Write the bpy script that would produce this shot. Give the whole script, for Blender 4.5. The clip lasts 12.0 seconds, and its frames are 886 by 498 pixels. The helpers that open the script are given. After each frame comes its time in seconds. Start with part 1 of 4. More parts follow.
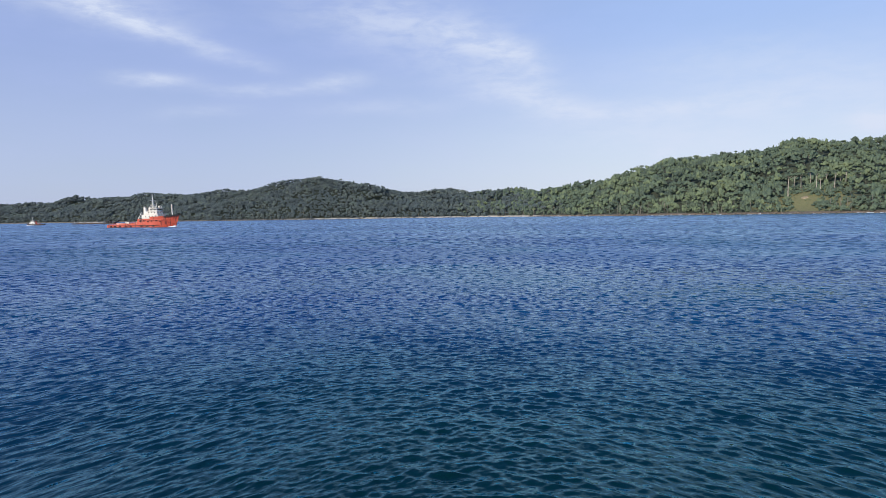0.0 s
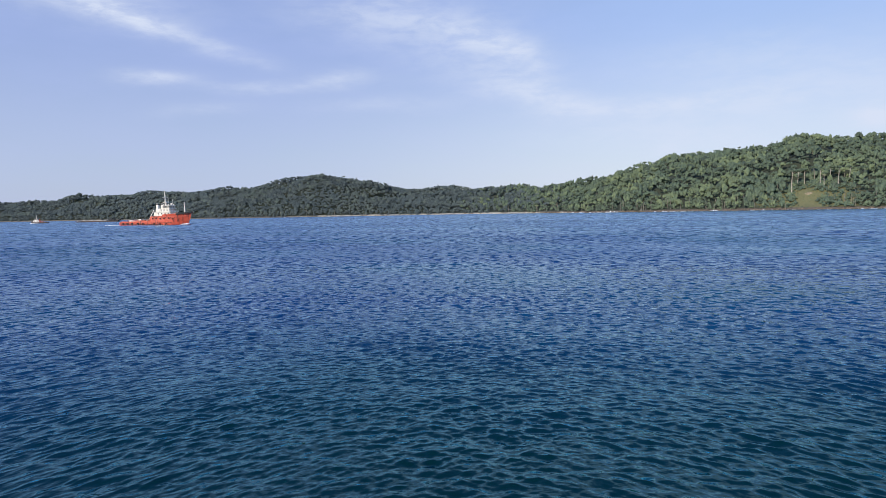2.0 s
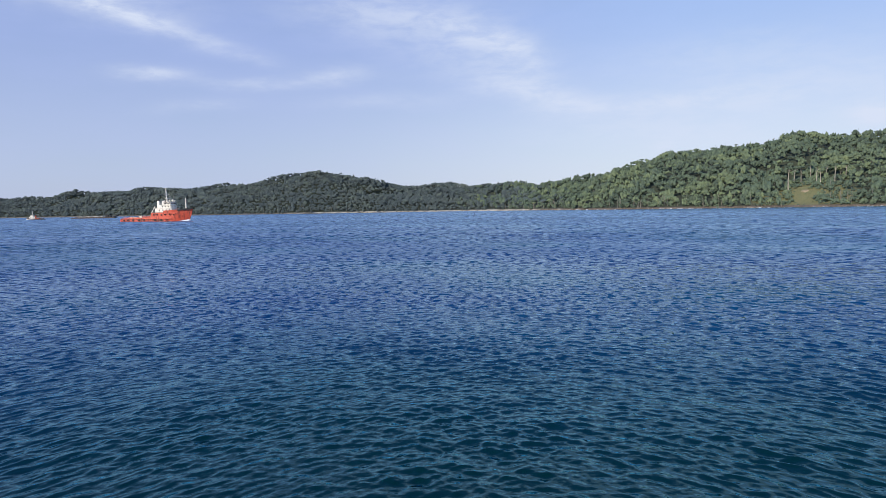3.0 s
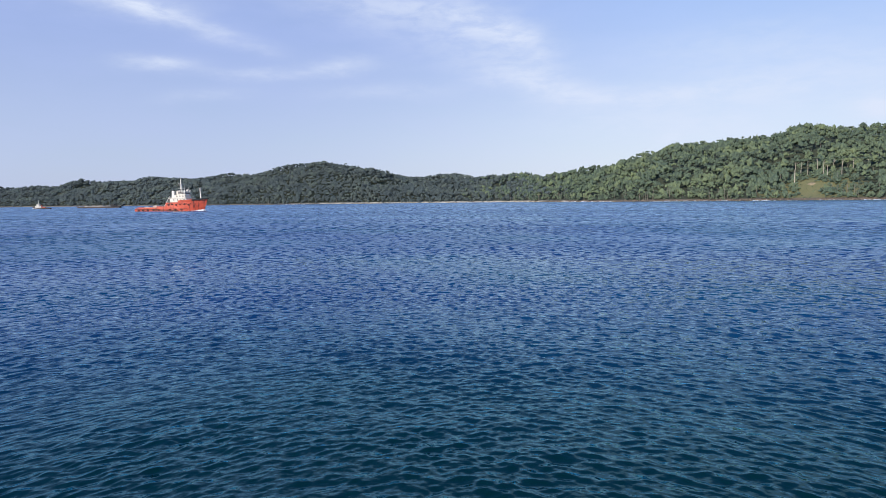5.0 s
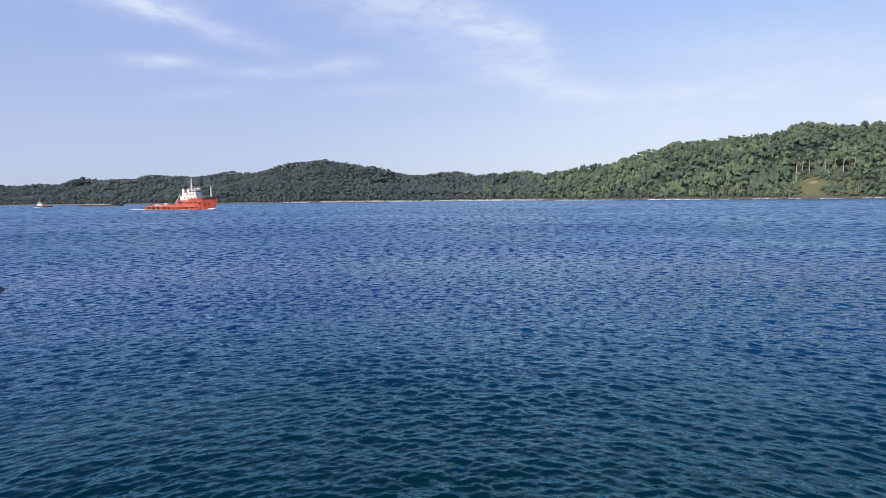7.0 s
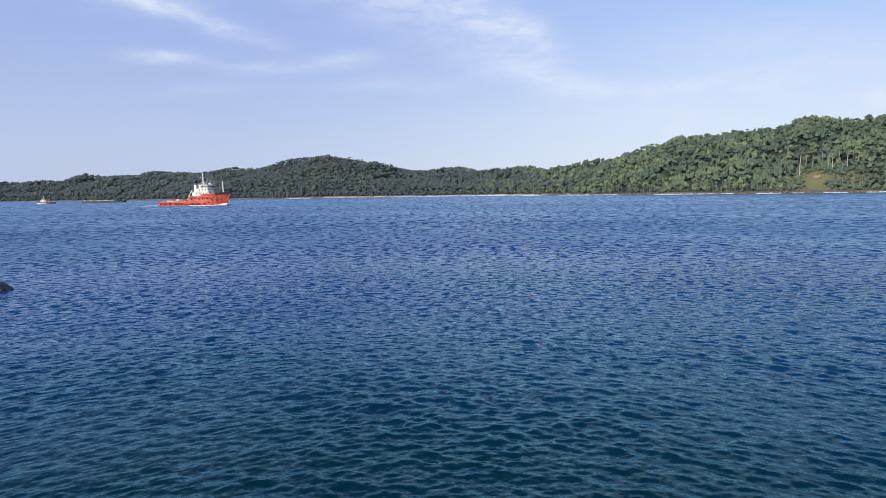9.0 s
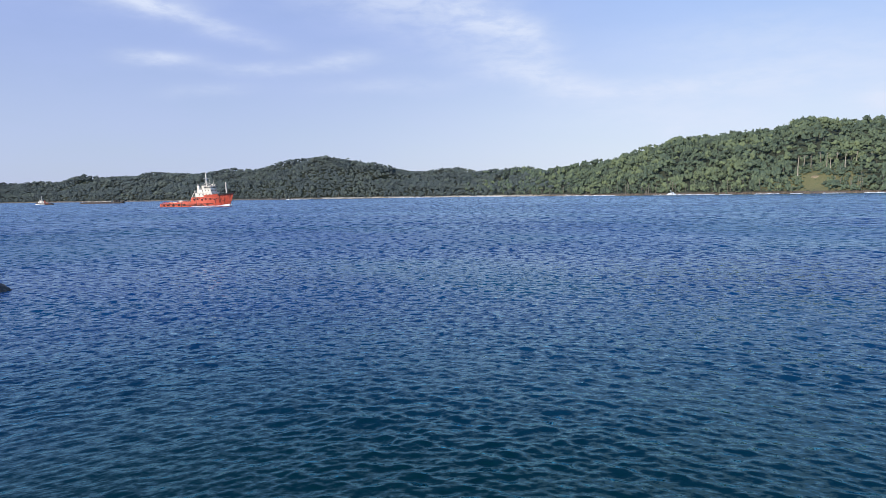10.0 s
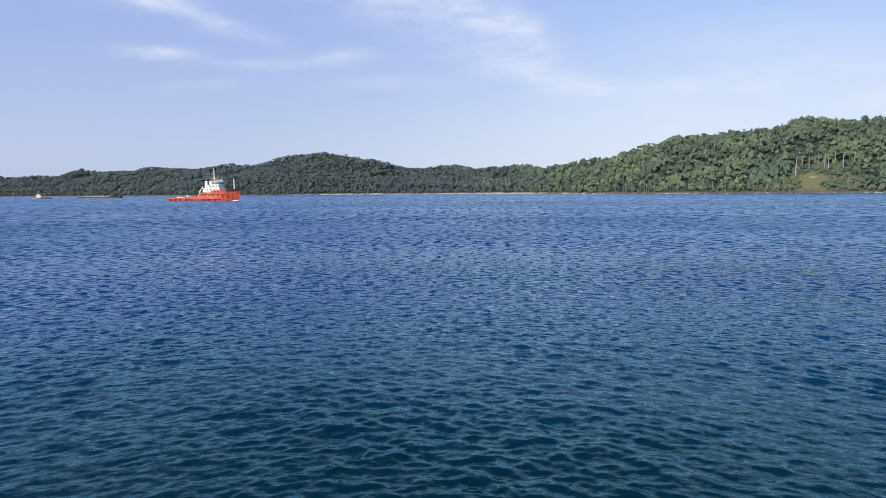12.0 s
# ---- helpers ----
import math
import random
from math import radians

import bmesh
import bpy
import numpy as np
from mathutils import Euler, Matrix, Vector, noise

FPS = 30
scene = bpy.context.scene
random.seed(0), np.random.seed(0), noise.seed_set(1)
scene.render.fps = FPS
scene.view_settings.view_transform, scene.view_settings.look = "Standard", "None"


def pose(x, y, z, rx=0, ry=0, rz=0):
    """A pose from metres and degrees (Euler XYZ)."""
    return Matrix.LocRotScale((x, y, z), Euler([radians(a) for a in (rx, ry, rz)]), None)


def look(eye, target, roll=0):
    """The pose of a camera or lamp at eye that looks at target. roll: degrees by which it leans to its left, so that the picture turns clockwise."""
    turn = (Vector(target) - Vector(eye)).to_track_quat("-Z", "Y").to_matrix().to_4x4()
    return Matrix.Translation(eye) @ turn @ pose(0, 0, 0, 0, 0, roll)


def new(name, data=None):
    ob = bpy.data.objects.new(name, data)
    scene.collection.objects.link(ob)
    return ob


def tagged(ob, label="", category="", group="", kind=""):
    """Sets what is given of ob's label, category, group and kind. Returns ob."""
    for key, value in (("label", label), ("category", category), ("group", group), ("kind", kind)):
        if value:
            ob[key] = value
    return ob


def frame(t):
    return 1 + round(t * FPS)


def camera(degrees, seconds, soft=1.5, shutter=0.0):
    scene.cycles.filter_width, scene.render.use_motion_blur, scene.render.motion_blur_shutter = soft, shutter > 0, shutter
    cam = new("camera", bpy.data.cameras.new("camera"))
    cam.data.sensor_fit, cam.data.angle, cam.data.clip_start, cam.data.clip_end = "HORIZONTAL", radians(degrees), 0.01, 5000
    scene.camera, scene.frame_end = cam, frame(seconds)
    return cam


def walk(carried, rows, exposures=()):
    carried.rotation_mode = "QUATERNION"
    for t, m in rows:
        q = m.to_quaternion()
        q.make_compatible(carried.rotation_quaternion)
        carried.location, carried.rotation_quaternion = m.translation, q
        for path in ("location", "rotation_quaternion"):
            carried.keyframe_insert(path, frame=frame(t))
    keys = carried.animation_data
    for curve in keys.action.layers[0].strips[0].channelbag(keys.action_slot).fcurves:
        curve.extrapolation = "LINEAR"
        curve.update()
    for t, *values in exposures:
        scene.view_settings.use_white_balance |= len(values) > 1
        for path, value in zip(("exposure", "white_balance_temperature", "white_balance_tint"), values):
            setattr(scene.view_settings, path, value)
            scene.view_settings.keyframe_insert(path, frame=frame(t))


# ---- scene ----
# The camera stands on the shore, about five metres above the sea, and is held by hand.
cam = camera(64.0, 12.0, soft=0.6)
EYE = Vector((0.0, 0.0, 5.3))
# seconds, turn to the left, tilt, lean (degrees)
TURNS = [
    (0.0, -0.501, -2.739, -0.912), (0.5, -0.517, -3.019, -0.93), (1.0, -0.628, -2.982, -1.035),
    (1.5, -0.448, -3.043, -1.005), (2.0, -0.261, -2.984, -1.076), (2.5, -0.45, -3.303, -0.976),
    (3.0, -0.5, -3.234, -0.976), (5.0, -0.114, -3.939, -0.698), (5.5, -0.065, -4.076, -0.692),
    (6.0, -0.102, -4.008, -0.694), (6.5, 0.0, -4.067, -0.673), (7.0, -0.023, -4.075, -0.688),
    (9.0, 0.211, -4.455, -0.854), (9.5, 0.152, -4.527, -0.884), (10.0, 0.093, -4.391, -0.891),
    (10.5, 0.029, -4.492, -0.716), (11.0, 0.036, -4.487, -0.677), (11.5, -0.075, -4.606, -0.62),
    (12.0, -0.079, -4.624, -0.463)]


def heading(turn, tilt):
    a, b = radians(turn), radians(tilt)
    return Vector((-math.sin(a) * math.cos(b), math.cos(a) * math.cos(b), math.sin(b)))


walk(cam, [(t, look(EYE, EYE + heading(turn, tilt) * 100, lean)) for t, turn, tilt, lean in TURNS],
     [(0.0, -0.08), (3.0, -0.08), (4.8, 0.0), (12.0, 0.0)])

# ---- light: clear morning, sun behind the camera and to its left ----
SUN_TO = Vector((-0.55, -0.72, 0.48)).normalized()
sun = new("sun", bpy.data.lights.new("sun", "SUN"))
sun.data.energy, sun.data.angle, sun.data.color = 4.4, radians(0.55), (1.0, 0.93, 0.82)
sun.matrix_world = look(SUN_TO * 300, (0, 0, 0))


class Nodes:
    """Short hand for building node trees."""

    def __init__(self, tree):
        self.tree = tree

    def add(self, kind, ins=None):
        n = self.tree.nodes.new(kind)
        self.fill(n, ins)
        return n

    def fill(self, n, ins):
        for k, v in (ins or {}).items():
            if hasattr(v, "is_output"):
                self.tree.links.new(v, n.inputs[k])
            else:
                n.inputs[k].default_value = v

    def math(self, op, a, b=0.0, c=0.0, clamp=False):
        n = self.add("ShaderNodeMath", {0: a, 1: b, 2: c})
        n.operation, n.use_clamp = op, clamp
        return n.outputs[0]

    def mix(self, fac, a, b, blend="MIX"):
        n = self.add("ShaderNodeMix")
        n.data_type, n.blend_type = "RGBA", blend
        for k, v in ((0, fac), (6, a), (7, b)):
            if hasattr(v, "is_output"):
                self.tree.links.new(v, n.inputs[k])
            else:
                n.inputs[k].default_value = (*v, 1.0) if isinstance(v, tuple) and len(v) == 3 else v
        return n.outputs[2]

    def noise(self, vec, scale, detail=4.0, rough=0.55, distort=0.0):
        return self.add("ShaderNodeTexNoise", {"Vector": vec, "Scale": scale, "Detail": detail, "Roughness": rough,
                                               "Distortion": distort}).outputs[0]

    def ramp(self, v, lo, hi, a=0.0, b=1.0):
        n = self.add("ShaderNodeMapRange", {0: v, 1: lo, 2: hi, 3: a, 4: b})
        n.interpolation_type = "SMOOTHSTEP"
        return n.outputs[0]


def build_world():
    world = bpy.data.worlds.new("sky")
    scene.world = world
    world.use_nodes = True
    tree = world.node_tree
    tree.nodes.clear()
    k = Nodes(tree)
    sky = k.add("ShaderNodeTexSky")
    sky.sky_type, sky.sun_disc = "NISHITA", False
    sky.sun_elevation = math.asin(SUN_TO.z)
    sky.sun_rotation = math.atan2(SUN_TO.x, SUN_TO.y)
    sky.air_density, sky.dust_density, sky.ozone_density = 1.0, 0.6, 2.5
    way = k.add("ShaderNodeTexCoord").outputs["Generated"]
    x, y, z = k.add("ShaderNodeSeparateXYZ", {0: way}).outputs[:]
    az = k.math("MULTIPLY", k.math("ARCTAN2", x, y), 57.2958)
    el = k.math("MULTIPLY", k.math("ARCSINE", z), 57.2958)
    flat = k.add("ShaderNodeCombineXYZ", {0: az, 1: k.math("MULTIPLY", el, 3.0), 2: 0.0}).outputs[0]
    warp = k.noise(flat, 0.10, 5.0, 0.6)
    fine = k.noise(flat, 0.30, 7.0, 0.62, 0.25)
    el_w = k.math("MULTIPLY_ADD", warp, 2.0, k.math("SUBTRACT", el, 1.0))
    total = None
    # thin wisps: azimuth, height, half length, half width (degrees), slope, strength
    # wisps at heights 23 and 27 lie out of view, added to brighten the sea
    for a0, e0, la, le, slope, s in ((-27.0, 15.6, 7.0, 1.6, -0.10, 0.50), (-22.2, 14.1, 5.4, 0.7, -0.25, 0.62), (-15.0, 12.2, 2.6, 0.6, -0.25, 0.26),
                                     (-21.5, 10.3, 2.6, 0.5, 0.05, 0.60), (-12.5, 10.0, 6.0, 0.45, 0.04, 0.34), (-7.6, 10.6, 2.2, 0.6, 0.08, 0.34),
                                     (-17.9, 8.1, 3.0, 0.5, 0.10, 0.22), (-4.0, 8.6, 5.0, 0.6, 0.0, 0.22),
                                     (-3.5, 15.2, 7.5, 1.8, -0.06, 0.46), (4.6, 13.0, 3.6, 1.2, -0.28, 0.48), (6.0, 10.0, 4.2, 1.2, -0.22, 0.36), (7.2, 11.6, 2.0, 1.5, -0.40, 0.30), (1.5, 12.6, 6.0, 2.2, -0.15, 0.22),
                                     (9.4, 8.5, 5.0, 0.9, -0.16, 0.44), (16.5, 7.7, 7.5, 0.7, 0.0, 0.46), (17.0, 5.6, 9.0, 1.2, -0.03, 0.34),
                                     (32.2, 6.0, 2.0, 0.8, 0.05, 1.0), (18.0, 4.4, 0.9, 0.6, 0.0, 0.8), (27.0, 8.0, 9.0, 2.2, 0.05, 0.40),
                                     (22.0, 11.0, 8.0, 1.6, 0.0, 0.20), (-48.0, 20.0, 14.0, 2.5, 0.1, 0.5), (6.0, 23.0, 20.0, 3.4, -0.1, 0.55), (26.0, 27.0, 18.0, 4.5, 0.05, 0.7), (45.0, 24.0, 16.0, 3.0, -0.1, 0.5)):
        u = k.math("MULTIPLY", k.math("SUBTRACT", az, a0), 1.0 / la)
        v0 = k.math("SUBTRACT", el_w, e0)
        v = k.math("MULTIPLY", k.math("MULTIPLY_ADD", k.math("SUBTRACT", az, a0), -slope, v0), 1.0 / le)
        q = k.math("ADD", k.math("MULTIPLY", u, u), k.math("MULTIPLY", v, v))
        g = k.math("MULTIPLY", k.math("EXPONENT", k.math("MULTIPLY", q, -1.0)), s)
        total = g if total is None else k.math("ADD", total, g)
    mask = k.math("MULTIPLY", total, k.ramp(fine, 0.30, 0.66, 0.48, 1.22), clamp=True)
    thin = k.mix(k.ramp(el, 16.0, 2.0), k.mix(k.ramp(az, -10.0, 25.0), HIGH_VEIL, RIGHT_VEIL), k.mix(k.ramp(az, -20.0, 25.0), LOW_VEIL, CLOUD))
    veil = k.math("MULTIPLY", k.ramp(el, 50.0, 12.0, 0.0, 0.82), k.ramp(warp, 0.2, 0.8, 0.9, 1.05), clamp=True)
    deep = k.mix(k.ramp(el, 20.0, 48.0, 0.0, 0.86), k.mix(veil, sky.outputs[0], thin), ZENITH)
    col = k.mix(mask, deep, CLOUD)
    back = k.add("ShaderNodeBackground", {"Color": col, "Strength": SKY})
    tree.links.new(back.outputs[0], k.add("ShaderNodeOutputWorld").inputs[0])


SKY = 0.11
CLOUD = (6.6, 7.3, 8.9)
HIGH_VEIL = (3.5, 4.5, 8.1)
ZENITH = (0.8, 2.9, 7.6)
RIGHT_VEIL = (4.0, 5.5, 9.2)
LOW_VEIL = (4.6, 5.4, 7.9)
build_world()


# ---- materials ----
def material(name):
    m = bpy.data.materials.new(name)
    m.use_nodes = True
    m.node_tree.nodes.clear()
    k = Nodes(m.node_tree)
    return m, k


def finish(m, k, **ins):
    b = k.add("ShaderNodeBsdfPrincipled", {n.replace("_", " "): v for n, v in ins.items()})
    k.tree.links.new(b.outputs[0], k.add("ShaderNodeOutputMaterial").inputs[0])
    return m


def where(k, kind="Object"):
    return k.add("ShaderNodeTexCoord").outputs[kind]


def painted(name, colour, rough=0.45, wear=(0.25, 0.1, 0.05), amount=0.5, metal=0.0, scale=0.6):
    """Ship's paint: fades in patches, with rust that runs down."""
    m, k = material(name)
    p = where(k)
    streak = k.add("ShaderNodeMapping", {0: p, 3: (1.0, 1.0, 0.12)}).outputs[0]
    runs = k.noise(streak, scale * 2.2, 6.0, 0.65)
    blot = k.noise(p, scale, 4.0)
    mask = k.math("MULTIPLY", k.ramp(runs, 0.50, 0.64), amount)
    base = k.mix(k.ramp(blot, 0.3, 0.7, 0.0, 0.35), colour, tuple(min(1.0, c * 1.25 + 0.02) for c in colour))
    col = k.mix(mask, base, wear)
    bump = k.add("ShaderNodeBump", {"Strength": 0.3, "Distance": 0.03, "Height": runs}).outputs[0]
    return finish(m, k, Base_Color=col, Roughness=k.ramp(blot, 0.2, 0.8, rough - 0.1, rough + 0.15), Metallic=metal, Normal=bump)


def make_water():
    """Sea water: body colour in broad patches and by distance, and ripples finer than the mesh as slopes of the
    surface.
    """
    m, k = material("sea_water")
    p = where(k)
    deep = k.noise(p, 0.03, 3.0, 0.5)
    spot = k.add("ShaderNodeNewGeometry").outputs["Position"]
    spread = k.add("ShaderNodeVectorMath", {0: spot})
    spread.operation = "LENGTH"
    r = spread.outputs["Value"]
    far_out = k.ramp(k.math("MULTIPLY_ADD", deep, 44.0, r), 31.0, 64.0)
    # body colour: dark teal close by, blue further off
    col = k.mix(far_out, (0.0001, 0.0115, 0.0115), k.mix(k.ramp(deep, 0.42, 0.64), (0.0016, 0.025, 0.104), (0.0004, 0.040, 0.092)))
    px, py, pz = k.add("ShaderNodeSeparateXYZ", {0: p}).outputs[:]
    reach = k.math("SQRT", k.math("MULTIPLY_ADD", px, px, k.math("MULTIPLY", py, py)))
    bent = k.add("ShaderNodeCombineXYZ", {0: px, 1: reach, 2: 0.0}).outputs[0]
    slope = None
    # scale, stretch across the wind, strength close by and far out, and where the one goes over into the other
    for size, wide, near_amp, far_amp, r0, r1 in ((14.0, 0.55, 0.44, 0.10, 20.0, 60.0), (5.5, 0.60, 0.52, 0.14, 30.0, 90.0), (1.6, 0.80, 0.10, 0.18, 25.0, 80.0),
                                                  (0.5, 0.90, 0.0, 0.16, 60.0, 150.0), (0.05, 0.60, 0.05, 0.10, 25.0, 120.0)):
        amp = k.ramp(r, r0, r1, near_amp, far_amp)
        q = k.add("ShaderNodeMapping", {0: bent, 2: (0, 0, 0.06), 3: (wide, 1.0, 1.0)}).outputs[0]
        n = k.add("ShaderNodeTexNoise", {"Vector": q, "Scale": size, "Detail": 2.0, "Roughness": 0.55}).outputs[1]
        v = k.add("ShaderNodeVectorMath", {0: n, 1: (0.5, 0.5, 0.5)})
        v.operation = "SUBTRACT"
        level = k.add("ShaderNodeVectorMath", {0: v.outputs[0], 1: (0.75, 1.0, 0.0)})
        level.operation = "MULTIPLY"
        w = k.add("ShaderNodeVectorMath", {0: level.outputs[0], 3: amp})
        w.operation = "SCALE"
        if slope is None:
            slope = w.outputs[0]
        else:
            s = k.add("ShaderNodeVectorMath", {0: slope, 1: w.outputs[0]})
            s.operation = "ADD"
            slope = s.outputs[0]
    # past the reach of modelled waves: normals lean to the eye, imitating dark fronts
    # the steady part keeps the ship and hills out of the far reflection
    eye_lean = k.ramp(r, 40.0, 100.0, 0.0, 0.085)
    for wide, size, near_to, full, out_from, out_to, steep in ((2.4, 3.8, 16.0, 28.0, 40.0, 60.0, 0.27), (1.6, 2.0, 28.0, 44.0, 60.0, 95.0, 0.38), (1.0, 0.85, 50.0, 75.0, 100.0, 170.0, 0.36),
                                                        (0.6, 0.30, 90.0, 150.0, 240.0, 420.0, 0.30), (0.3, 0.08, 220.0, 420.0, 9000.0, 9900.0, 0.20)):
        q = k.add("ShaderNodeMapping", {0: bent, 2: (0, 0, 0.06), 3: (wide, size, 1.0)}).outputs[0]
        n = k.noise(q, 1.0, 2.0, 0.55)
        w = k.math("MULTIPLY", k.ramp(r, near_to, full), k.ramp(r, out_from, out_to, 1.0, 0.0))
        eye_lean = k.math("MULTIPLY_ADD", k.math("MULTIPLY", k.ramp(n, 0.53, 0.61), w), steep, eye_lean)
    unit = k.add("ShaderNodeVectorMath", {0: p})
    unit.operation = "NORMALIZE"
    lean = k.add("ShaderNodeVectorMath", {0: unit.outputs[0], 3: k.math("MULTIPLY", eye_lean, -1.0)})
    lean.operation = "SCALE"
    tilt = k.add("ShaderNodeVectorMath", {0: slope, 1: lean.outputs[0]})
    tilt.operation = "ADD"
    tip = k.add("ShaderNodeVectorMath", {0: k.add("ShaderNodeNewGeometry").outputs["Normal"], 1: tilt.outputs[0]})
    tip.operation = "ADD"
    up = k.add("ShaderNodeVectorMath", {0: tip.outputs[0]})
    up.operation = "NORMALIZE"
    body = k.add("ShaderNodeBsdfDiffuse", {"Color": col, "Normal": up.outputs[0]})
    # a tint is put on the reflected sky: teal close by, paler blue further off
    gloss = k.add("ShaderNodeBsdfGlossy", {"Color": k.mix(far_out, (0.46, 0.88, 1.0), (0.76, 0.92, 1.0)), "Roughness": k.ramp(r, 40.0, 300.0, 0.04, 0.20), "Normal": up.outputs[0]})
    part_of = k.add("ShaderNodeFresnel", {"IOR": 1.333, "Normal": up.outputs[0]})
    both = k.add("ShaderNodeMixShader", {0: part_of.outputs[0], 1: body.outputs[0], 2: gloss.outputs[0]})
    k.tree.links.new(both.outputs[0], k.add("ShaderNodeOutputMaterial").inputs[0])
    return m


def make_leaf(name, dark, light, dry, soft):
    m, k = material(name)
    p = where(k)
    rnd = k.add("ShaderNodeNewGeometry").outputs["Random Per Island"]
    held = k.add("ShaderNodeAttribute")
    held.attribute_name = "tint"
    tint = held.outputs["Fac"]
    grain = k.noise(p, 0.55, 3.0)
    f = k.math("ADD", k.math("MULTIPLY", rnd, 0.45), k.math("MULTIPLY", k.ramp(grain, 0.3, 0.7), 0.55))
    col = k.mix(f, dark, light)
    broad = k.noise(p, 0.011, 3.0)
    col = k.mix(k.ramp(broad, 0.50, 0.66, 0.0, 0.5), col, dry)
    col = k.mix(k.ramp(tint, 0.72, 1.0, 0.0, 0.75), col, dry)
    col = k.mix(k.ramp(tint, 0.35, 0.0, 0.0, 0.6), col, tuple(c * 0.6 for c in dark))
    # a crown is a cloud of leaves at all angles: its shading is softer than that of a solid lump
    n = k.add("ShaderNodeNewGeometry").outputs["Normal"]
    mean = k.add("ShaderNodeMix")
    mean.data_type = "VECTOR"
    k.tree.links.new(n, mean.inputs[4])
    # normals lean to one fixed slant; most in far woods, as haze flattens shading
    mean.inputs[0].default_value, mean.inputs[5].default_value = soft, (-0.15, -0.55, 0.8)
    unit = k.add("ShaderNodeVectorMath", {0: mean.outputs[1]})
    unit.operation = "NORMALIZE"
    return finish(m, k, Base_Color=col, Roughness=0.75, Normal=unit.outputs[0])


def make_ground():
    m, k = material("hill_ground")
    p = where(k)
    x, y, z = k.add("ShaderNodeSeparateXYZ", {0: p}).outputs[:]
    n1 = k.noise(p, 0.06, 5.0)
    n2 = k.noise(p, 0.9, 5.0, 0.6)
    soil = k.mix(k.ramp(n2, 0.35, 0.7), (0.036, 0.036, 0.022), (0.040, 0.056, 0.026))
    grass = k.mix(k.ramp(n2, 0.3, 0.7), (0.10, 0.11, 0.04), (0.21, 0.18, 0.08))
    rock = k.mix(k.ramp(n2, 0.35, 0.65), (0.05, 0.042, 0.035), (0.20, 0.15, 0.105))
    sand = k.mix(k.ramp(n2, 0.3, 0.7), (0.40, 0.35, 0.27), (0.55, 0.49, 0.39))
    mud = k.mix(k.ramp(n2, 0.3, 0.7), (0.11, 0.10, 0.085), (0.24, 0.21, 0.17))
    shore = k.mix(k.ramp(k.math("MULTIPLY_ADD", n1, 500.0, x), -70.0, 60.0), mud, sand)
    shore = k.mix(k.ramp(k.math("MULTIPLY_ADD", n1, 300.0, x), 270.0, 350.0), shore, rock)
    near = k.add("ShaderNodeVectorMath", {0: p, 1: (458.0, 880.0, 10.0)})
    near.operation = "DISTANCE"
    zz = k.math("MULTIPLY_ADD", n2, 1.6, k.math("SUBTRACT", z, 0.8))
    col = k.mix(k.ramp(zz, 2.4, 3.4), shore, k.mix(k.ramp(k.math("MULTIPLY_ADD", n1, 40.0, near.outputs["Value"]), 92.0, 66.0), soil, grass))
    bump = k.add("ShaderNodeBump", {"Strength": 0.8, "Distance": 0.5, "Height": n2}).outputs[0]
    return finish(m, k, Base_Color=col, Roughness=0.9, Normal=bump)


def make_rock():
    m, k = material("wet_rock")
    p = where(k)
    n = k.noise(p, 2.5, 8.0, 0.65)
    n0 = k.noise(p, 0.7, 3.0)
    col = k.mix(k.ramp(n, 0.38, 0.72), (0.012, 0.010, 0.009), (0.060, 0.044, 0.032))
    col = k.mix(k.ramp(n0, 0.5, 0.7, 0.0, 0.25), col, (0.04, 0.042, 0.026))
    bump = k.add("ShaderNodeBump", {"Strength": 0.9, "Distance": 0.08, "Height": n}).outputs[0]
    return finish(m, k, Base_Color=col, Roughness=0.5, Normal=bump)


def make_plain(name, a, b, scale, rough, bump=0.0, metal=0.0):
    m, k = material(name)
    p = where(k)
    n = k.noise(p, scale, 5.0, 0.6)
    col = k.mix(k.ramp(n, 0.32, 0.68), a, b)
    kw = {}
    if bump:
        kw["Normal"] = k.add("ShaderNodeBump", {"Strength": 0.6, "Distance": bump, "Height": n}).outputs[0]
    return finish(m, k, Base_Color=col, Roughness=rough, Metallic=metal, **kw)


WATER = make_water()
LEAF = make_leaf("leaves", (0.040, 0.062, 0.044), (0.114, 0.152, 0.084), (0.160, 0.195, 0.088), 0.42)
# far woods: haze is put into the bluer, duller leaf colours
LEAF_HAZED = make_leaf("hazed_far_leaves", (0.056, 0.076, 0.078), (0.092, 0.118, 0.110), (0.125, 0.150, 0.118), 0.85)
GROUND = make_ground()
ROCK = make_rock()
SHORE_ROCK = make_plain("shore_rock", (0.06, 0.045, 0.035), (0.24, 0.18, 0.12), 0.6, 0.85, 0.2)
BARK = make_plain("pale_bark", (0.20, 0.17, 0.13), (0.42, 0.38, 0.31), 1.2, 0.85, 0.05)
STEM = make_plain("grey_stem", (0.11, 0.10, 0.08), (0.26, 0.23, 0.18), 1.2, 0.85, 0.05)
EARTH = make_plain("bare_earth", (0.20, 0.15, 0.085), (0.34, 0.26, 0.16), 0.5, 0.9, 0.1)
FOAM = make_plain("sea_foam", (0.55, 0.60, 0.64), (0.88, 0.89, 0.90), 0.8, 0.7, 0.1)
ORANGE = painted("orange_paint", (0.56, 0.082, 0.040), 0.5, (0.10, 0.030, 0.024), 0.95, 0.0, 0.42)
WHITE = painted("white_paint", (0.70, 0.65, 0.57), 0.45, (0.34, 0.22, 0.14), 0.5, 0.0, 0.5)
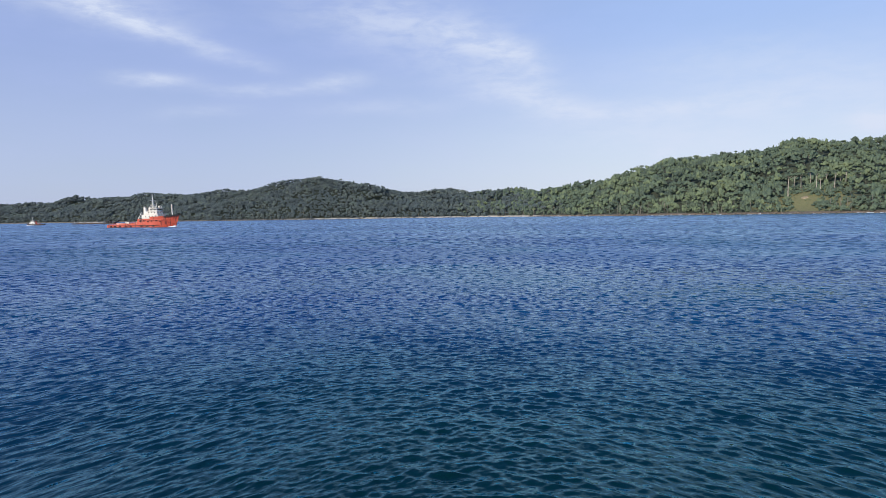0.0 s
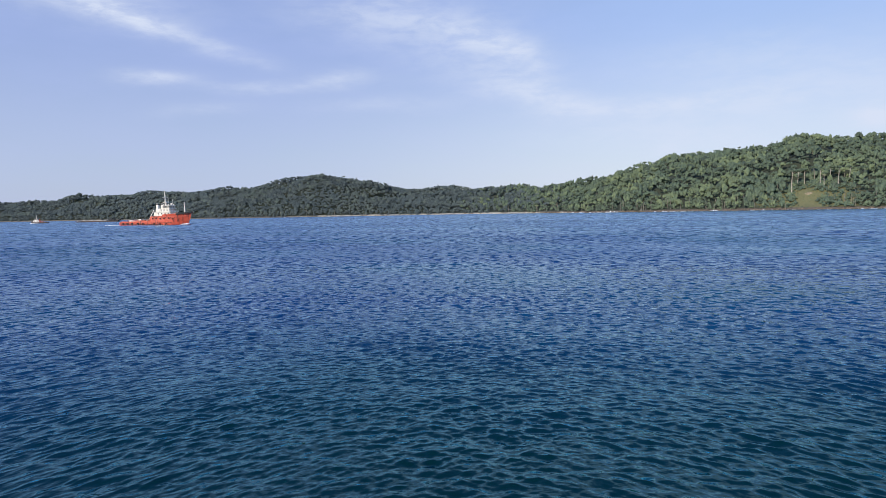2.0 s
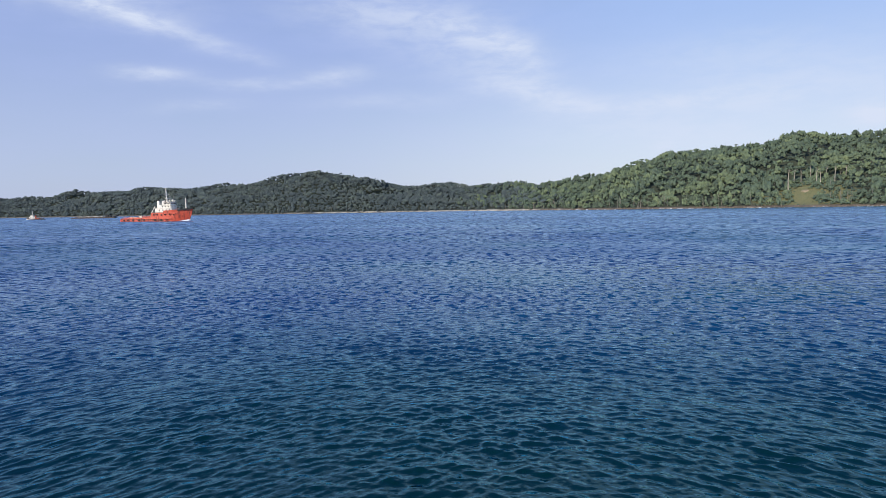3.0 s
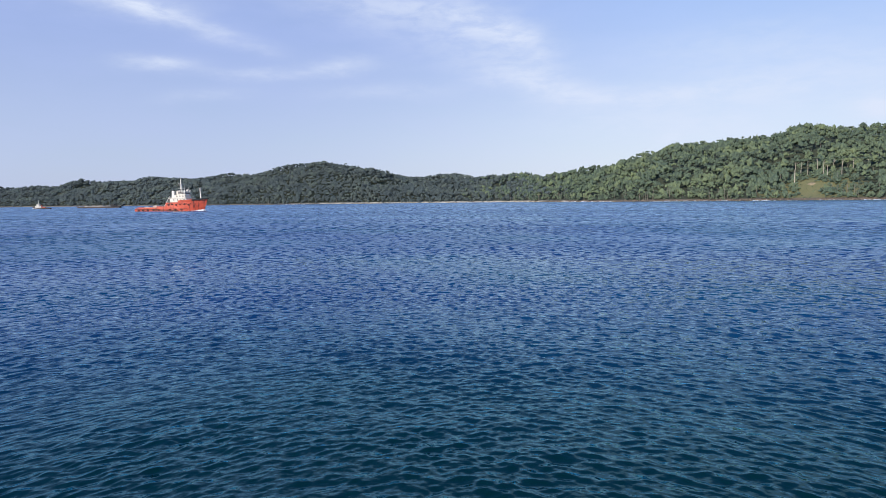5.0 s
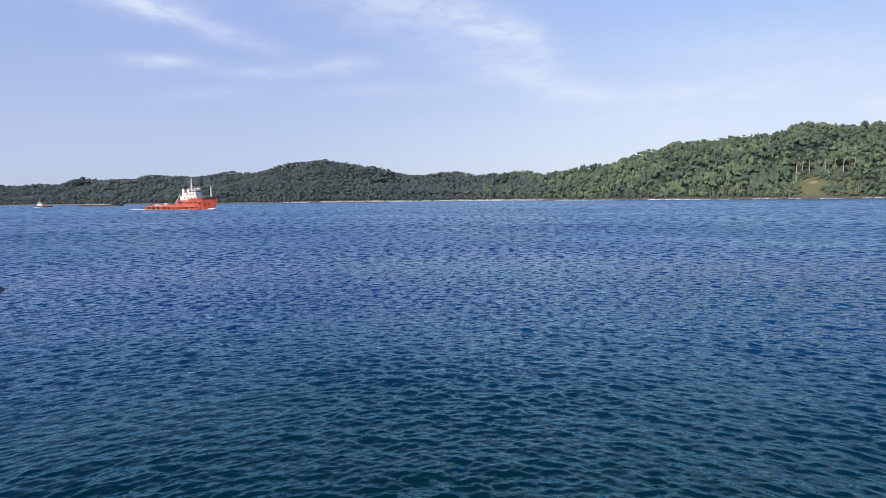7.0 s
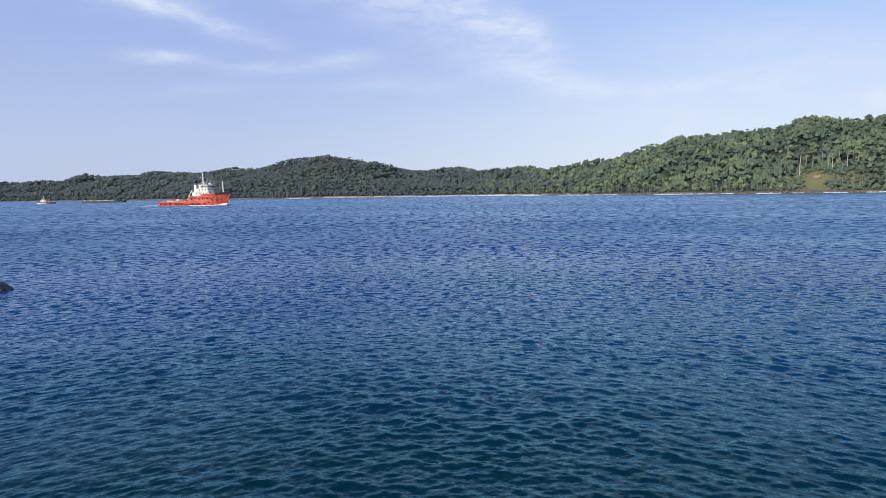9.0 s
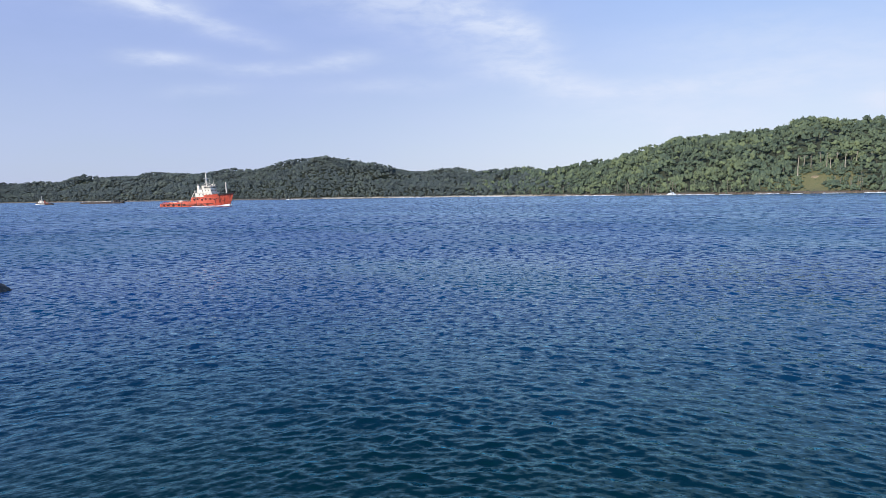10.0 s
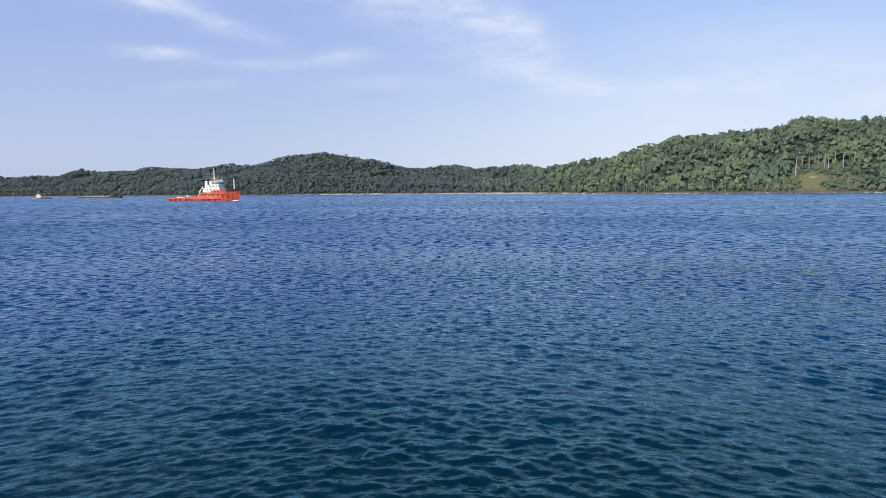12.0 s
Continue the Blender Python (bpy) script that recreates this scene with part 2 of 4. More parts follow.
BLACK = make_plain("black_rubber", (0.012, 0.012, 0.013), (0.035, 0.032, 0.03), 1.5, 0.7, 0.03)
GLASS = make_plain("dark_window_glass", (0.012, 0.016, 0.02), (0.02, 0.025, 0.03), 0.5, 0.06)
STEEL = make_plain("grey_steel", (0.20, 0.20, 0.20), (0.34, 0.33, 0.31), 1.0, 0.5, 0.01, 0.3)
RUST = painted("rusty_steel", (0.050, 0.038, 0.034), 0.7, (0.12, 0.058, 0.034), 0.7, 0.0, 0.4)
DECK = make_plain("worn_deck", (0.24, 0.075, 0.04), (0.36, 0.20, 0.12), 0.8, 0.75, 0.02)
SAND_LOAD = make_plain("pale_load", (0.42, 0.36, 0.28), (0.58, 0.50, 0.40), 0.5, 0.95, 0.15)


# ---- helpers of this scene ----
def mesh_of(name, verts, faces, mat, smooth=False):
    me = bpy.data.meshes.new(name)
    me.from_pydata([tuple(v) for v in verts], [], faces)
    me.materials.append(mat)
    if smooth:
        me.shade_smooth()
    me.update()
    return me


def big_mesh(name, verts, tris, mat, smooth=False, tint=None):
    """A mesh from numpy arrays of corners and of three or four cornered faces."""
    me = bpy.data.meshes.new(name)
    n = tris.shape[1]
    me.vertices.add(len(verts))
    me.vertices.foreach_set("co", np.ascontiguousarray(verts, dtype=np.float32).ravel())
    me.loops.add(tris.size)
    me.loops.foreach_set("vertex_index", np.ascontiguousarray(tris, dtype=np.int32).ravel())
    me.polygons.add(len(tris))
    me.polygons.foreach_set("loop_start", np.arange(0, tris.size, n, dtype=np.int32))
    if tint is not None:
        a = me.attributes.new("tint", "FLOAT", "POINT")
        a.data.foreach_set("value", np.ascontiguousarray(tint, dtype=np.float32))
    me.materials.append(mat)
    me.update(calc_edges=True)
    me.polygons.foreach_set("use_smooth", np.full(len(tris), smooth))
    me.validate()
    return me


def part(name, bm, mat, parent, label="", smooth=False):
    me = bpy.data.meshes.new(name)
    bmesh.ops.recalc_face_normals(bm, faces=bm.faces[:])
    bm.to_mesh(me)
    bm.free()
    me.materials.append(mat)
    if smooth:
        me.shade_smooth()
    ob = new(name, me)
    ob.parent = parent
    if label:
        ob["label"] = label
    return ob


def box(sx, sy, sz, at=(0, 0, 0), bevel=0.05, bm=None, taper=(1.0, 1.0), shift=0.0):
    """A bevelled box that stands on at; taper narrows its top, shift moves the top along x."""
    bm = bm or bmesh.new()
    new_verts = bmesh.ops.create_cube(bm, size=1.0)["verts"]
    for v in new_verts:
        top = v.co.z > 0
        v.co = Vector((v.co.x * sx * (taper[0] if top else 1) + (shift if top else 0),
                       v.co.y * sy * (taper[1] if top else 1), (v.co.z + 0.5) * sz)) + Vector(at)
    if bevel:
        edges = list({e for v in new_verts for e in v.link_edges})
        bmesh.ops.bevel(bm, geom=edges, offset=bevel, segments=2, affect="EDGES", profile=0.6)
    return bm


def rod(a, b, r0, r1=None, n=8, bm=None):
    """A tapered rod from a to b."""
    bm = bm or bmesh.new()
    a, b = Vector(a), Vector(b)
    d = b - a
    m = Matrix.Translation((a + b) / 2) @ d.to_track_quat("Z", "Y").to_matrix().to_4x4()
    bmesh.ops.create_cone(bm, cap_ends=True, segments=n, radius1=r0, radius2=r0 if r1 is None else r1, depth=d.length, matrix=m)
    return bm


def ring(r, thick, n=12, k=6, m=None):
    """A tyre-like ring about its y axis."""
    bm = bmesh.new()
    rows = []
    for i in range(n):
        a = 2 * math.pi * i / n
        rows.append([bm.verts.new((math.cos(a) * (r + thick * math.cos(b)), thick * math.sin(b), math.sin(a) * (r + thick * math.cos(b))))
                     for b in [2 * math.pi * j / k for j in range(k)]])
    for i in range(n):
        for j in range(k):
            bm.faces.new((rows[i][j], rows[(i + 1) % n][j], rows[(i + 1) % n][(j + 1) % k], rows[i][(j + 1) % k]))
    if m is not None:
        bmesh.ops.transform(bm, matrix=m, verts=bm.verts[:])
    return bm


def lerp(v, xs, ys):
    return np.interp(v, xs, ys)


# ---- the sea: one sheet to the horizon, with real waves ----
rng = np.random.default_rng(7)


def smooth_noise(x, y, size, seed):
    gen = np.random.default_rng(seed)
    out = np.zeros_like(x)
    for _ in range(9):
        a = gen.uniform(0, 6.283)
        w = size * gen.uniform(0.7, 1.6)
        out += np.sin((x * math.cos(a) + y * math.sin(a)) * 6.283 / w + gen.uniform(0, 6.283))
    return out / 3.0


def wave_shape(x, y, cell):
    """Wind waves that run towards the shore, as a sum of trains with sharpened crests; those shorter than the
    local cell fade out. Gives the shift across, the shift along the run and the height."""
    gen = np.random.default_rng(11)
    z, across, along = np.zeros_like(x), np.zeros_like(x), np.zeros_like(x)
    run = np.hypot(x, y)
    # gusts: rougher and calmer patches some metres across
    gust = 1.0 + 0.26 * smooth_noise(x, run * 1.3, 9.0, 61) + 0.16 * smooth_noise(x, run, 31.0, 62)
    gust = np.clip(gust, 0.45, 1.7)
    n = 150
    for i in range(n):
        lam = 0.11 * (3.4 / 0.11) ** (i / (n - 1)) * gen.uniform(0.94, 1.06)
        th = radians(-97) + gen.normal(0, 0.72)
        k = 2 * math.pi / lam
        steep = 0.0325 * math.exp(-0.5 * (math.log(lam / 0.35) / 0.95) ** 2) * gen.uniform(0.5, 1.4)
        ph = k * (x * math.cos(th) + run * math.sin(th)) + gen.uniform(0, 6.283)
        amp = steep / k * np.clip((lam / cell - 2.5) / 1.6, 0, 1)
        z += amp * np.sin(ph)
        c = amp * np.cos(ph)
        across += math.cos(th) * c
        along += math.sin(th) * c
    gust *= np.clip((110.0 - run) / 55.0, 0.0, 1.0)
    return across * gust * 0.7, along * gust * 0.7, z * gust


def build_water():
    h = EYE.z
    px = 0.92 / 1254.0
    rs = [0.03]
    while rs[-1] < 9000:
        r = rs[-1]
        rs.append(r + max(0.04 if r > 5.5 else 0.25, px * (r * r + h * h) / h) if r < 1500 else r * 1.12)
    r = np.array(rs)
    fine = np.radians(np.arange(-48.0, 48.001, 0.16))
    side = np.radians(np.arange(48.5, 84.1, 0.5))
    coarse = np.radians(np.arange(87.0, 274.0, 3.0))
    az = np.concatenate([-side[::-1], fine, side, coarse])
    step = np.concatenate([np.full(len(side), 0.5), np.full(len(fine), 0.16), np.full(len(side), 0.5), np.full(len(coarse), 3.0)])
    A, Rr = np.meshgrid(az, r)
    x, y = Rr * np.sin(A), Rr * np.cos(A)
    dr = np.gradient(r)[:, None] * np.ones_like(A)
    cell = np.maximum(dr, Rr * np.radians(step) * 0.7)
    cell[:, len(az) - len(coarse):] = 50.0
    across, along, z = wave_shape(x, y, cell)
    x, y = x + across + along * np.sin(A), y + along * np.cos(A)
    nr, na = A.shape
    i, j = np.meshgrid(np.arange(nr - 1), np.arange(na), indexing="ij")
    a = i * na + j
    b = i * na + (j + 1) % na
    quads = np.stack([a, b, b + na, a + na], -1).reshape(-1, 4)
    verts = np.stack([x, y, z], -1).reshape(-1, 3)
    me = big_mesh("water", verts, quads, WATER, True)
    ob = new("water", me)
    return tagged(ob, "deep blue choppy sea with small wind waves", "sea", kind="structure")


water = build_water()

# ---- the land: one sheet, from the low far coast over the wooded hill to the headland ----
SHORE_AZ = [-60, -32, -23.4, -17, -10, -3.2, 3.0, 6.0, 10.9, 16.0, 23.5, 32.0, 60]
SHORE_D = [2600, 2450, 1950, 1680, 1560, 1520, 1480, 1330, 1130, 1030, 960, 940, 980]
CREST_AZ = [-60, -32, -29, -27, -24, -21, -19, -16.4, -14.7, -13, -11.2, -9.3, -7.7, -5.9, -3.7, -1.4, 1.3, 3.6,
            5.8, 8.1, 9.8, 10.8, 13, 14.7, 16.3, 18, 20.5, 22.9, 24.4, 26.6, 28.1, 30.2, 32.5, 42, 60]
CREST_EL = [1.0, 1.17, 1.24, 1.5, 1.66, 1.88, 1.80, 2.14, 2.1, 2.52, 2.88, 3.14, 2.98, 2.55, 2.09, 1.93, 1.88, 1.8,
            1.88, 1.82, 2.12, 2.12, 2.50, 2.86, 3.36, 4.0, 4.10, 4.28, 4.46, 4.66, 4.72, 4.62, 4.68, 5.0, 3.0]
DEPTH_AZ = [-60, -20, -9, 0, 5, 8, 12, 20, 60]
DEPTH = [420, 420, 380, 420, 480, 420, 300, 330, 360]
TREE = 15.0


def land_frame(az):
    d0 = lerp(az, SHORE_AZ, SHORE_D)
    dep = lerp(az, DEPTH_AZ, DEPTH)
    top = np.tan(np.radians(lerp(az, CREST_AZ, CREST_EL))) * (d0 + dep) + EYE.z - TREE
    return d0, dep, np.maximum(top, 6.0)


def land_height(az, d):
    """Height of the ground at an azimuth (degrees) and a distance (m) from the camera's foot."""
    d0, dep, top = land_frame(az)
    x, y = d * np.sin(np.radians(az)), d * np.cos(np.radians(az))
    wob = smooth_noise(x, y, 90.0, 3) * 5.0
    s = d - d0 + wob
    u = np.clip((s - 8) / (dep - 8), 0, 3)
    rise = np.where(u < 1, np.sin(np.clip(u, 0, 1) * math.pi / 2) ** 1.15, np.maximum(0.25, 1 - 0.55 * np.abs(u - 1) ** 1.6))
    low = lerp(az, [-60, -16, -6, 5, 9, 60], [0.9, 0.9, 1.5, 1.5, 2.2, 2.2])
    z = low + (top - low) * rise
    z += smooth_noise(x, y, 130.0, 5) * 6.5 * np.clip(u * 2.2, 0, 1) * np.clip((1.02 - u) * 5, 0.12, 1)
    beach = -1.5 + np.clip(s / 8.0, -1, 1.0) * (low + 1.5)
    return np.where(s < 8, np.minimum(beach, low), np.maximum(z, low - 0.2))


def build_ground():
    az = np.arange(-60, 60.01, 0.3)
    ds = np.concatenate([np.arange(-16, 32, 4.0), np.arange(32, 520, 13.0), np.arange(520, 1700, 90.0)])
    A, S = np.meshgrid(az, ds)
    d0, dep, top = land_frame(A)
    D = d0 + S
    z = land_height(A, D)
    verts = np.stack([D * np.sin(np.radians(A)), D * np.cos(np.radians(A)), z], -1).reshape(-1, 3)
    n, m = A.shape
    i, j = np.meshgrid(np.arange(n - 1), np.arange(m - 1), indexing="ij")
    a = i * m + j
    quads = np.stack([a, a + 1, a + 1 + m, a + m], -1).reshape(-1, 4)
    return tagged(new("ground", big_mesh("ground", verts, quads, GROUND, True)),
                  "brown soil and rock of wooded coastal hills", "hill", kind="structure")


ground = build_ground()


# ---- woods ----
def crown_shape(seed, lobes=7, leaves=90, flat=0.62, uneven=0.23, full=1.0, tuft=1.0):
    """A crown one metre in radius: uneven lobes with ragged tufts of leaves that stand out of them."""
    gen = np.random.default_rng(seed)
    bm = bmesh.new()
    bmesh.ops.create_icosphere(bm, subdivisions=1, radius=1.0)
    ico = np.array([v.co[:] for v in bm.verts])
    tri = np.array([[v.index for v in f.verts] for f in bm.faces])
    bm.free()
    V, F, n = [], [], 0
    spots = []
    for i in range(lobes):
        a = gen.uniform(0, 6.283)
        q = 0 if i == 0 else gen.uniform(0.35, 0.72)
        c = np.array([q * math.cos(a), q * math.sin(a), gen.uniform(-0.25, 0.35) * flat + (0.22 if i == 0 else 0)])
        rad = gen.uniform(0.28, 0.48) * full
        spots.append((c, rad))
        v = ico * rad * gen.uniform(0.95 - uneven, 0.95 + uneven, (len(ico), 1))
        v[:, 2] *= flat + 0.1
        V.append(v + c)
        F.append(tri + n)
        n += len(ico)
    for i in range(leaves):
        c, rad = spots[gen.integers(len(spots))]
        d = gen.normal(size=3)
        d[2] = abs(d[2]) * 0.9 - 0.25
        d /= np.linalg.norm(d)
        p = c + d * rad * gen.uniform(0.9, 1.25) * np.array([1, 1, flat + 0.1])
        s = gen.uniform(0.06, 0.15) * tuft
        t = gen.normal(size=(3, 3)) * s
        V.append(p + t)
        F.append(np.array([[n, n + 1, n + 2]]))
        n += 3
    return np.vstack(V), np.vstack(F)


CROWNS = [crown_shape(i, 5 + i % 4, 58, 0.72 + 0.16 * (i % 4)) for i in range(12)]
FAR_CROWNS = [crown_shape(40 + i, 3 + i % 2, 26, 0.62 + 0.14 * (i % 4), 0.24, 1.15, 1.8) for i in range(10)]


def plant(places, crowns):
    """One mesh of many crowns. places: x, y, z of the crown's middle, radius, height factor, tint."""
    V, F, T, n = [], [], [], 0
    for x, y, z, r, hz, tint in places:
        v, f = crowns[int(rng.integers(len(crowns)))]
        a = rng.uniform(0, 6.283)
        c, s = math.cos(a) * r, math.sin(a) * r
        w = np.empty_like(v)
        w[:, 0] = v[:, 0] * c - v[:, 1] * s + x
        w[:, 1] = v[:, 0] * s + v[:, 1] * c + y
        w[:, 2] = v[:, 2] * r * hz + z
        V.append(w)
        F.append(f + n)
        T.append(np.full(len(v), tint))
        n += len(v)
    return np.vstack(V), np.vstack(F), np.concatenate(T)


def in_clearing(az, s):
    """The grassy slope on the headland, under the tall bare trunks."""
    return ((az - 27.45) / 0.85) ** 2 + ((s - 34.0) / 36.0) ** 2 < rng.uniform(0.7, 1.1)


def under_trunks(az, s):
    return 26.0 < az < 30.2 and 22 < s < 105


def woods(az0, az1, step, r_lo, r_hi, fade=0, even=0.0):
    out = []
    d_mid = float(np.interp((az0 + az1) / 2, SHORE_AZ, SHORE_D)) + 150
    n_az = int(radians(az1 - az0) * d_mid / step)
    for i in range(n_az):
        for j in range(int(500 / step) + 1):
            az = az0 + (i + rng.uniform(0, 1)) * (az1 - az0) / n_az
            s = 8 + (j + rng.uniform(0, 1)) * step
            d0, dep, top = (float(v) for v in land_frame(np.array(az)))
            # woods of plain and hazed leaves run into each other round the headland's end
            mixed = min(1.0, max(0.0, (az - 1.0) / 10.0))
            if s > dep + 40 or (fade > 0 and rng.uniform() > mixed) or (fade < 0 and rng.uniform() < mixed):
                continue
            d = d0 + s
            z = float(land_height(np.array(az), np.array(d)))
            if z < 0.6:
                continue
            x, y = d * math.sin(radians(az)), d * math.cos(radians(az))
            if in_clearing(az, s):
                q = rng.uniform(0.5, 1.5)
                out.append((x, y, z + q * 0.3, q, 0.8, rng.uniform(0.5, 1.0)))
                continue
            low = under_trunks(az, s)
            edge = min(1.0, 0.36 + s / 75.0) * (0.42 if low else 1.0)
            big = rng.uniform() < 0.13 and s > 40 and not low
            r = rng.uniform(r_lo, r_hi) * (0.6 + 0.4 * edge) * (1.35 if big else 1.0)
            tall = TREE * edge * rng.uniform(0.62 + 0.26 * even, 1.08 - 0.06 * even) + (rng.uniform(1.0, 3.2) if big and s < dep - 25 else 0.0)
            if s > dep - 20:
                tall = min(tall, TREE) - 2.0
            out.append((x, y, z + max(tall - r * 0.6, r * 0.25), r, rng.uniform(0.75, 1.05) if s > dep - 50 else rng.uniform(0.85, 1.6) * (1 - 0.35 * even), rng.uniform(0, 1)))
            if s < 40 or s > dep - 45 or rng.uniform() < 0.25:
                out.append((x + rng.uniform(-3, 3), y - rng.uniform(0, 4), z + tall * 0.35, r * 0.75, 1.0, rng.uniform(0, 0.8)))
            if low:
                q = rng.uniform(1.6, 3.0)
                out.append((x + rng.uniform(-4, 4), y + rng.uniform(-4, 2), z + q * 0.5, q, 1.0, rng.uniform(0.2, 0.9)))
                out.append((x + rng.uniform(-4, 4), y + rng.uniform(-4, 4), z + q * 0.4, q, 0.9, rng.uniform(0.2, 0.9)))
            if s > dep - 50:
                out.append((x + rng.uniform(-4, 4), y + rng.uniform(-3, 3), z + 2.0, r * 0.9, 1.0, rng.uniform(0, 0.8)))
            if s < 16:
                q = rng.uniform(1.2, 2.4)
                out.append((x + rng.uniform(-4, 4), y - rng.uniform(2, 4), z + q * 0.4, q, 0.9, rng.uniform(0.2, 1.0)))
    return out


def build_woods():
    for name, label, args, mat in (
            ("headland_forest", "dense green tropical forest on the headland", (1.0, 35.5, 8.3, 2.3, 6.0, 1), LEAF),
            ("hill_forest", "dark green tropical forest on the rounded hill", (-17.0, 11.0, 9.0, 2.8, 6.4, -1, 0.6), LEAF_HAZED),
            ("coast_forest", "dim green forest along the low far coast", (-35.0, -17.0, 10.6, 4.6, 7.2, 0, 1.0), LEAF_HAZED)):
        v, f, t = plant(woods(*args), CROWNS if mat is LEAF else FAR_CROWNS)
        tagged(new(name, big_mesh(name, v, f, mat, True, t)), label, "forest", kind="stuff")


def build_trunks():
    """Bare stems that show between the crowns and along the edge of the woods."""
    gen = np.random.default_rng(77)
    V, F = [], []
    for i in range(260):
        az = gen.uniform(5.0, 36.0) if i < 200 else gen.uniform(-16.0, 5.0)
        s = gen.uniform(9, 26) if gen.uniform() < 0.55 else gen.uniform(26, 200)
        if 26.2 < az < 28.8 and s < 60:
            continue
        d = float(land_frame(np.array(az))[0]) + s
        z = float(land_height(np.array(az), np.array(d)))
        h, r = gen.uniform(7, 15), gen.uniform(0.16, 0.34)
        x, y = d * math.sin(radians(az)), d * math.cos(radians(az))
        lx, ly = gen.normal(0, 0.7, 2)
        base = len(V)
        for q, zz, rr, dx, dy in [(q, zz, rr, dx, dy) for zz, rr, dx, dy in ((-0.5, r * 1.3, 0, 0), (h * 0.5, r, lx * 0.4, ly * 0.4), (h, r * 0.6, lx, ly)) for q in range(5)]:
            V.append((x + dx + rr * math.cos(q * 1.2566), y + dy + rr * math.sin(q * 1.2566), z + zz))
        for ring_i in range(2):
            for q in range(5):
                a0 = base + ring_i * 5
                F.append((a0 + q, a0 + (q + 1) % 5, a0 + 5 + (q + 1) % 5, a0 + 5 + q))
    tagged(new("forest_stems", mesh_of("forest_stems", V, F, STEM, True)), "pale bare stems between the forest crowns", "forest", kind="stuff")


build_woods()
build_trunks()


def build_bank():
    """A small slip of bare earth above the grassy slope."""
    gen = np.random.default_rng(9)
    V, F = [], []
    n, m = 14, 5
    for i in range(n):
        for j in range(m):
            az = 27.3 + 0.5 * i / (n - 1)
            e = math.sin(math.pi * i / (n - 1))
            s = 52.0 + (3.4 * e + 0.8) * (j / (m - 1) - 0.5) * 2 + gen.uniform(-0.8, 0.8)
            d = float(land_frame(np.array(az))[0]) + s
            z = float(land_height(np.array(az), np.array(d))) + (0.7 * e * math.sin(math.pi * j / (m - 1)) + gen.uniform(0, 0.2) if 0 < j < m - 1 else -0.6)
            V.append((d * math.sin(radians(az)), d * math.cos(radians(az)), z))
    for i in range(n - 1):
        for j in range(m - 1):
            q = i * m + j
            F.append((q, q + m, q + m + 1, q + 1))
    tagged(new("earth_bank", mesh_of("earth_bank", V, F, EARTH, True)), "bare tan earth bank on the grassy slope", "ground", kind="structure")


build_bank()


# ---- single trees that stand out of the woods ----
def crown_mesh(seed, r, hz, lobes, leaves):
    v, f = crown_shape(seed, lobes, leaves, 0.62)
    v = v * np.array([r, r, r * hz])
    return big_mesh("crown", v, f, LEAF, True, np.full(len(v), np.random.default_rng(seed).uniform(0.2, 0.7)))


def trunk_mesh(seed, h, r, lean, limbs):
    gen = np.random.default_rng(seed)
    bm = bmesh.new()
    n, rows = 8, []
    for i in range(7):
        f = i / 6
        rad = r * (1.45 - 0.75 * f if f > 0.1 else 1.9)
        cx, cy = lean * f * f * h, 0.02 * h * math.sin(f * 4 + seed)
        rows.append([bm.verts.new((cx + rad * math.cos(q), cy + rad * math.sin(q), -1.5 + (h + 1.5) * f)) for q in [6.283 * j / n for j in range(n)]])
    for a, b in zip(rows, rows[1:]):
        for j in range(n):
            bm.faces.new((a[j], a[(j + 1) % n], b[(j + 1) % n], b[j]))
    for i in range(limbs):
        q = gen.uniform(0, 6.283)
        f = gen.uniform(0.72, 1.0)
        p = Vector((lean * f * f * h, 0.02 * h * math.sin(f * 4 + seed), h * f))
        rod(p, p + Vector((math.cos(q) * h * 0.16, math.sin(q) * h * 0.16, h * gen.uniform(0.06, 0.16))), r * 0.5, r * 0.2, 6, bm)
    me = bpy.data.meshes.new("trunk")
    bm.to_mesh(me)
    bm.free()
    me.materials.append(BARK)
    me.shade_smooth()
    return me


def build_tree(az, s, h, r, hz, seed, label, group):
    """s: metres inland from the shore line; h: height of the bare trunk; r: the crown's radius."""
    d = float(land_frame(np.array(az))[0]) + s
    z = float(land_height(np.array(az), np.array(d)))
    tree = tagged(new("tree"), label, "tree", group)
    tree.matrix_basis = pose(d * math.sin(radians(az)), d * math.cos(radians(az)), z)
    gen = np.random.default_rng(seed)
    lean = gen.uniform(-0.06, 0.06)
    trunk = new("trunk", trunk_mesh(seed, h, max(0.4, h * 0.02), lean, 5))
    trunk["label"] = "pale bare trunk"
    crown = new("crown", crown_mesh(seed, r, hz, 9, 260))
    crown.location = (lean * h, 0, h + r * hz * 0.25)
    for ob in (trunk, crown):
        ob.parent = tree
    return tree


# tall trunks above the clearing: azimuth, inland, trunk, crown
for i, (az, s, h, r) in enumerate(((26.46, 56, 29, 5.0), (26.85, 92, 20, 4.5), (27.3, 98, 19, 5.0), (27.9, 104, 20, 5.0), (28.27, 74, 21, 4.4),
                                   (28.52, 66, 17, 3.6), (28.9, 104, 18, 5.0), (29.43, 72, 23, 5.0), (30.1, 96, 16, 5.0),
                                   (31.0, 90, 15, 4.6))):
    build_tree(az, s, h, r, 0.62, 100 + i, "tall tree with a pale bare trunk and high crown", "tall trees above the clearing")
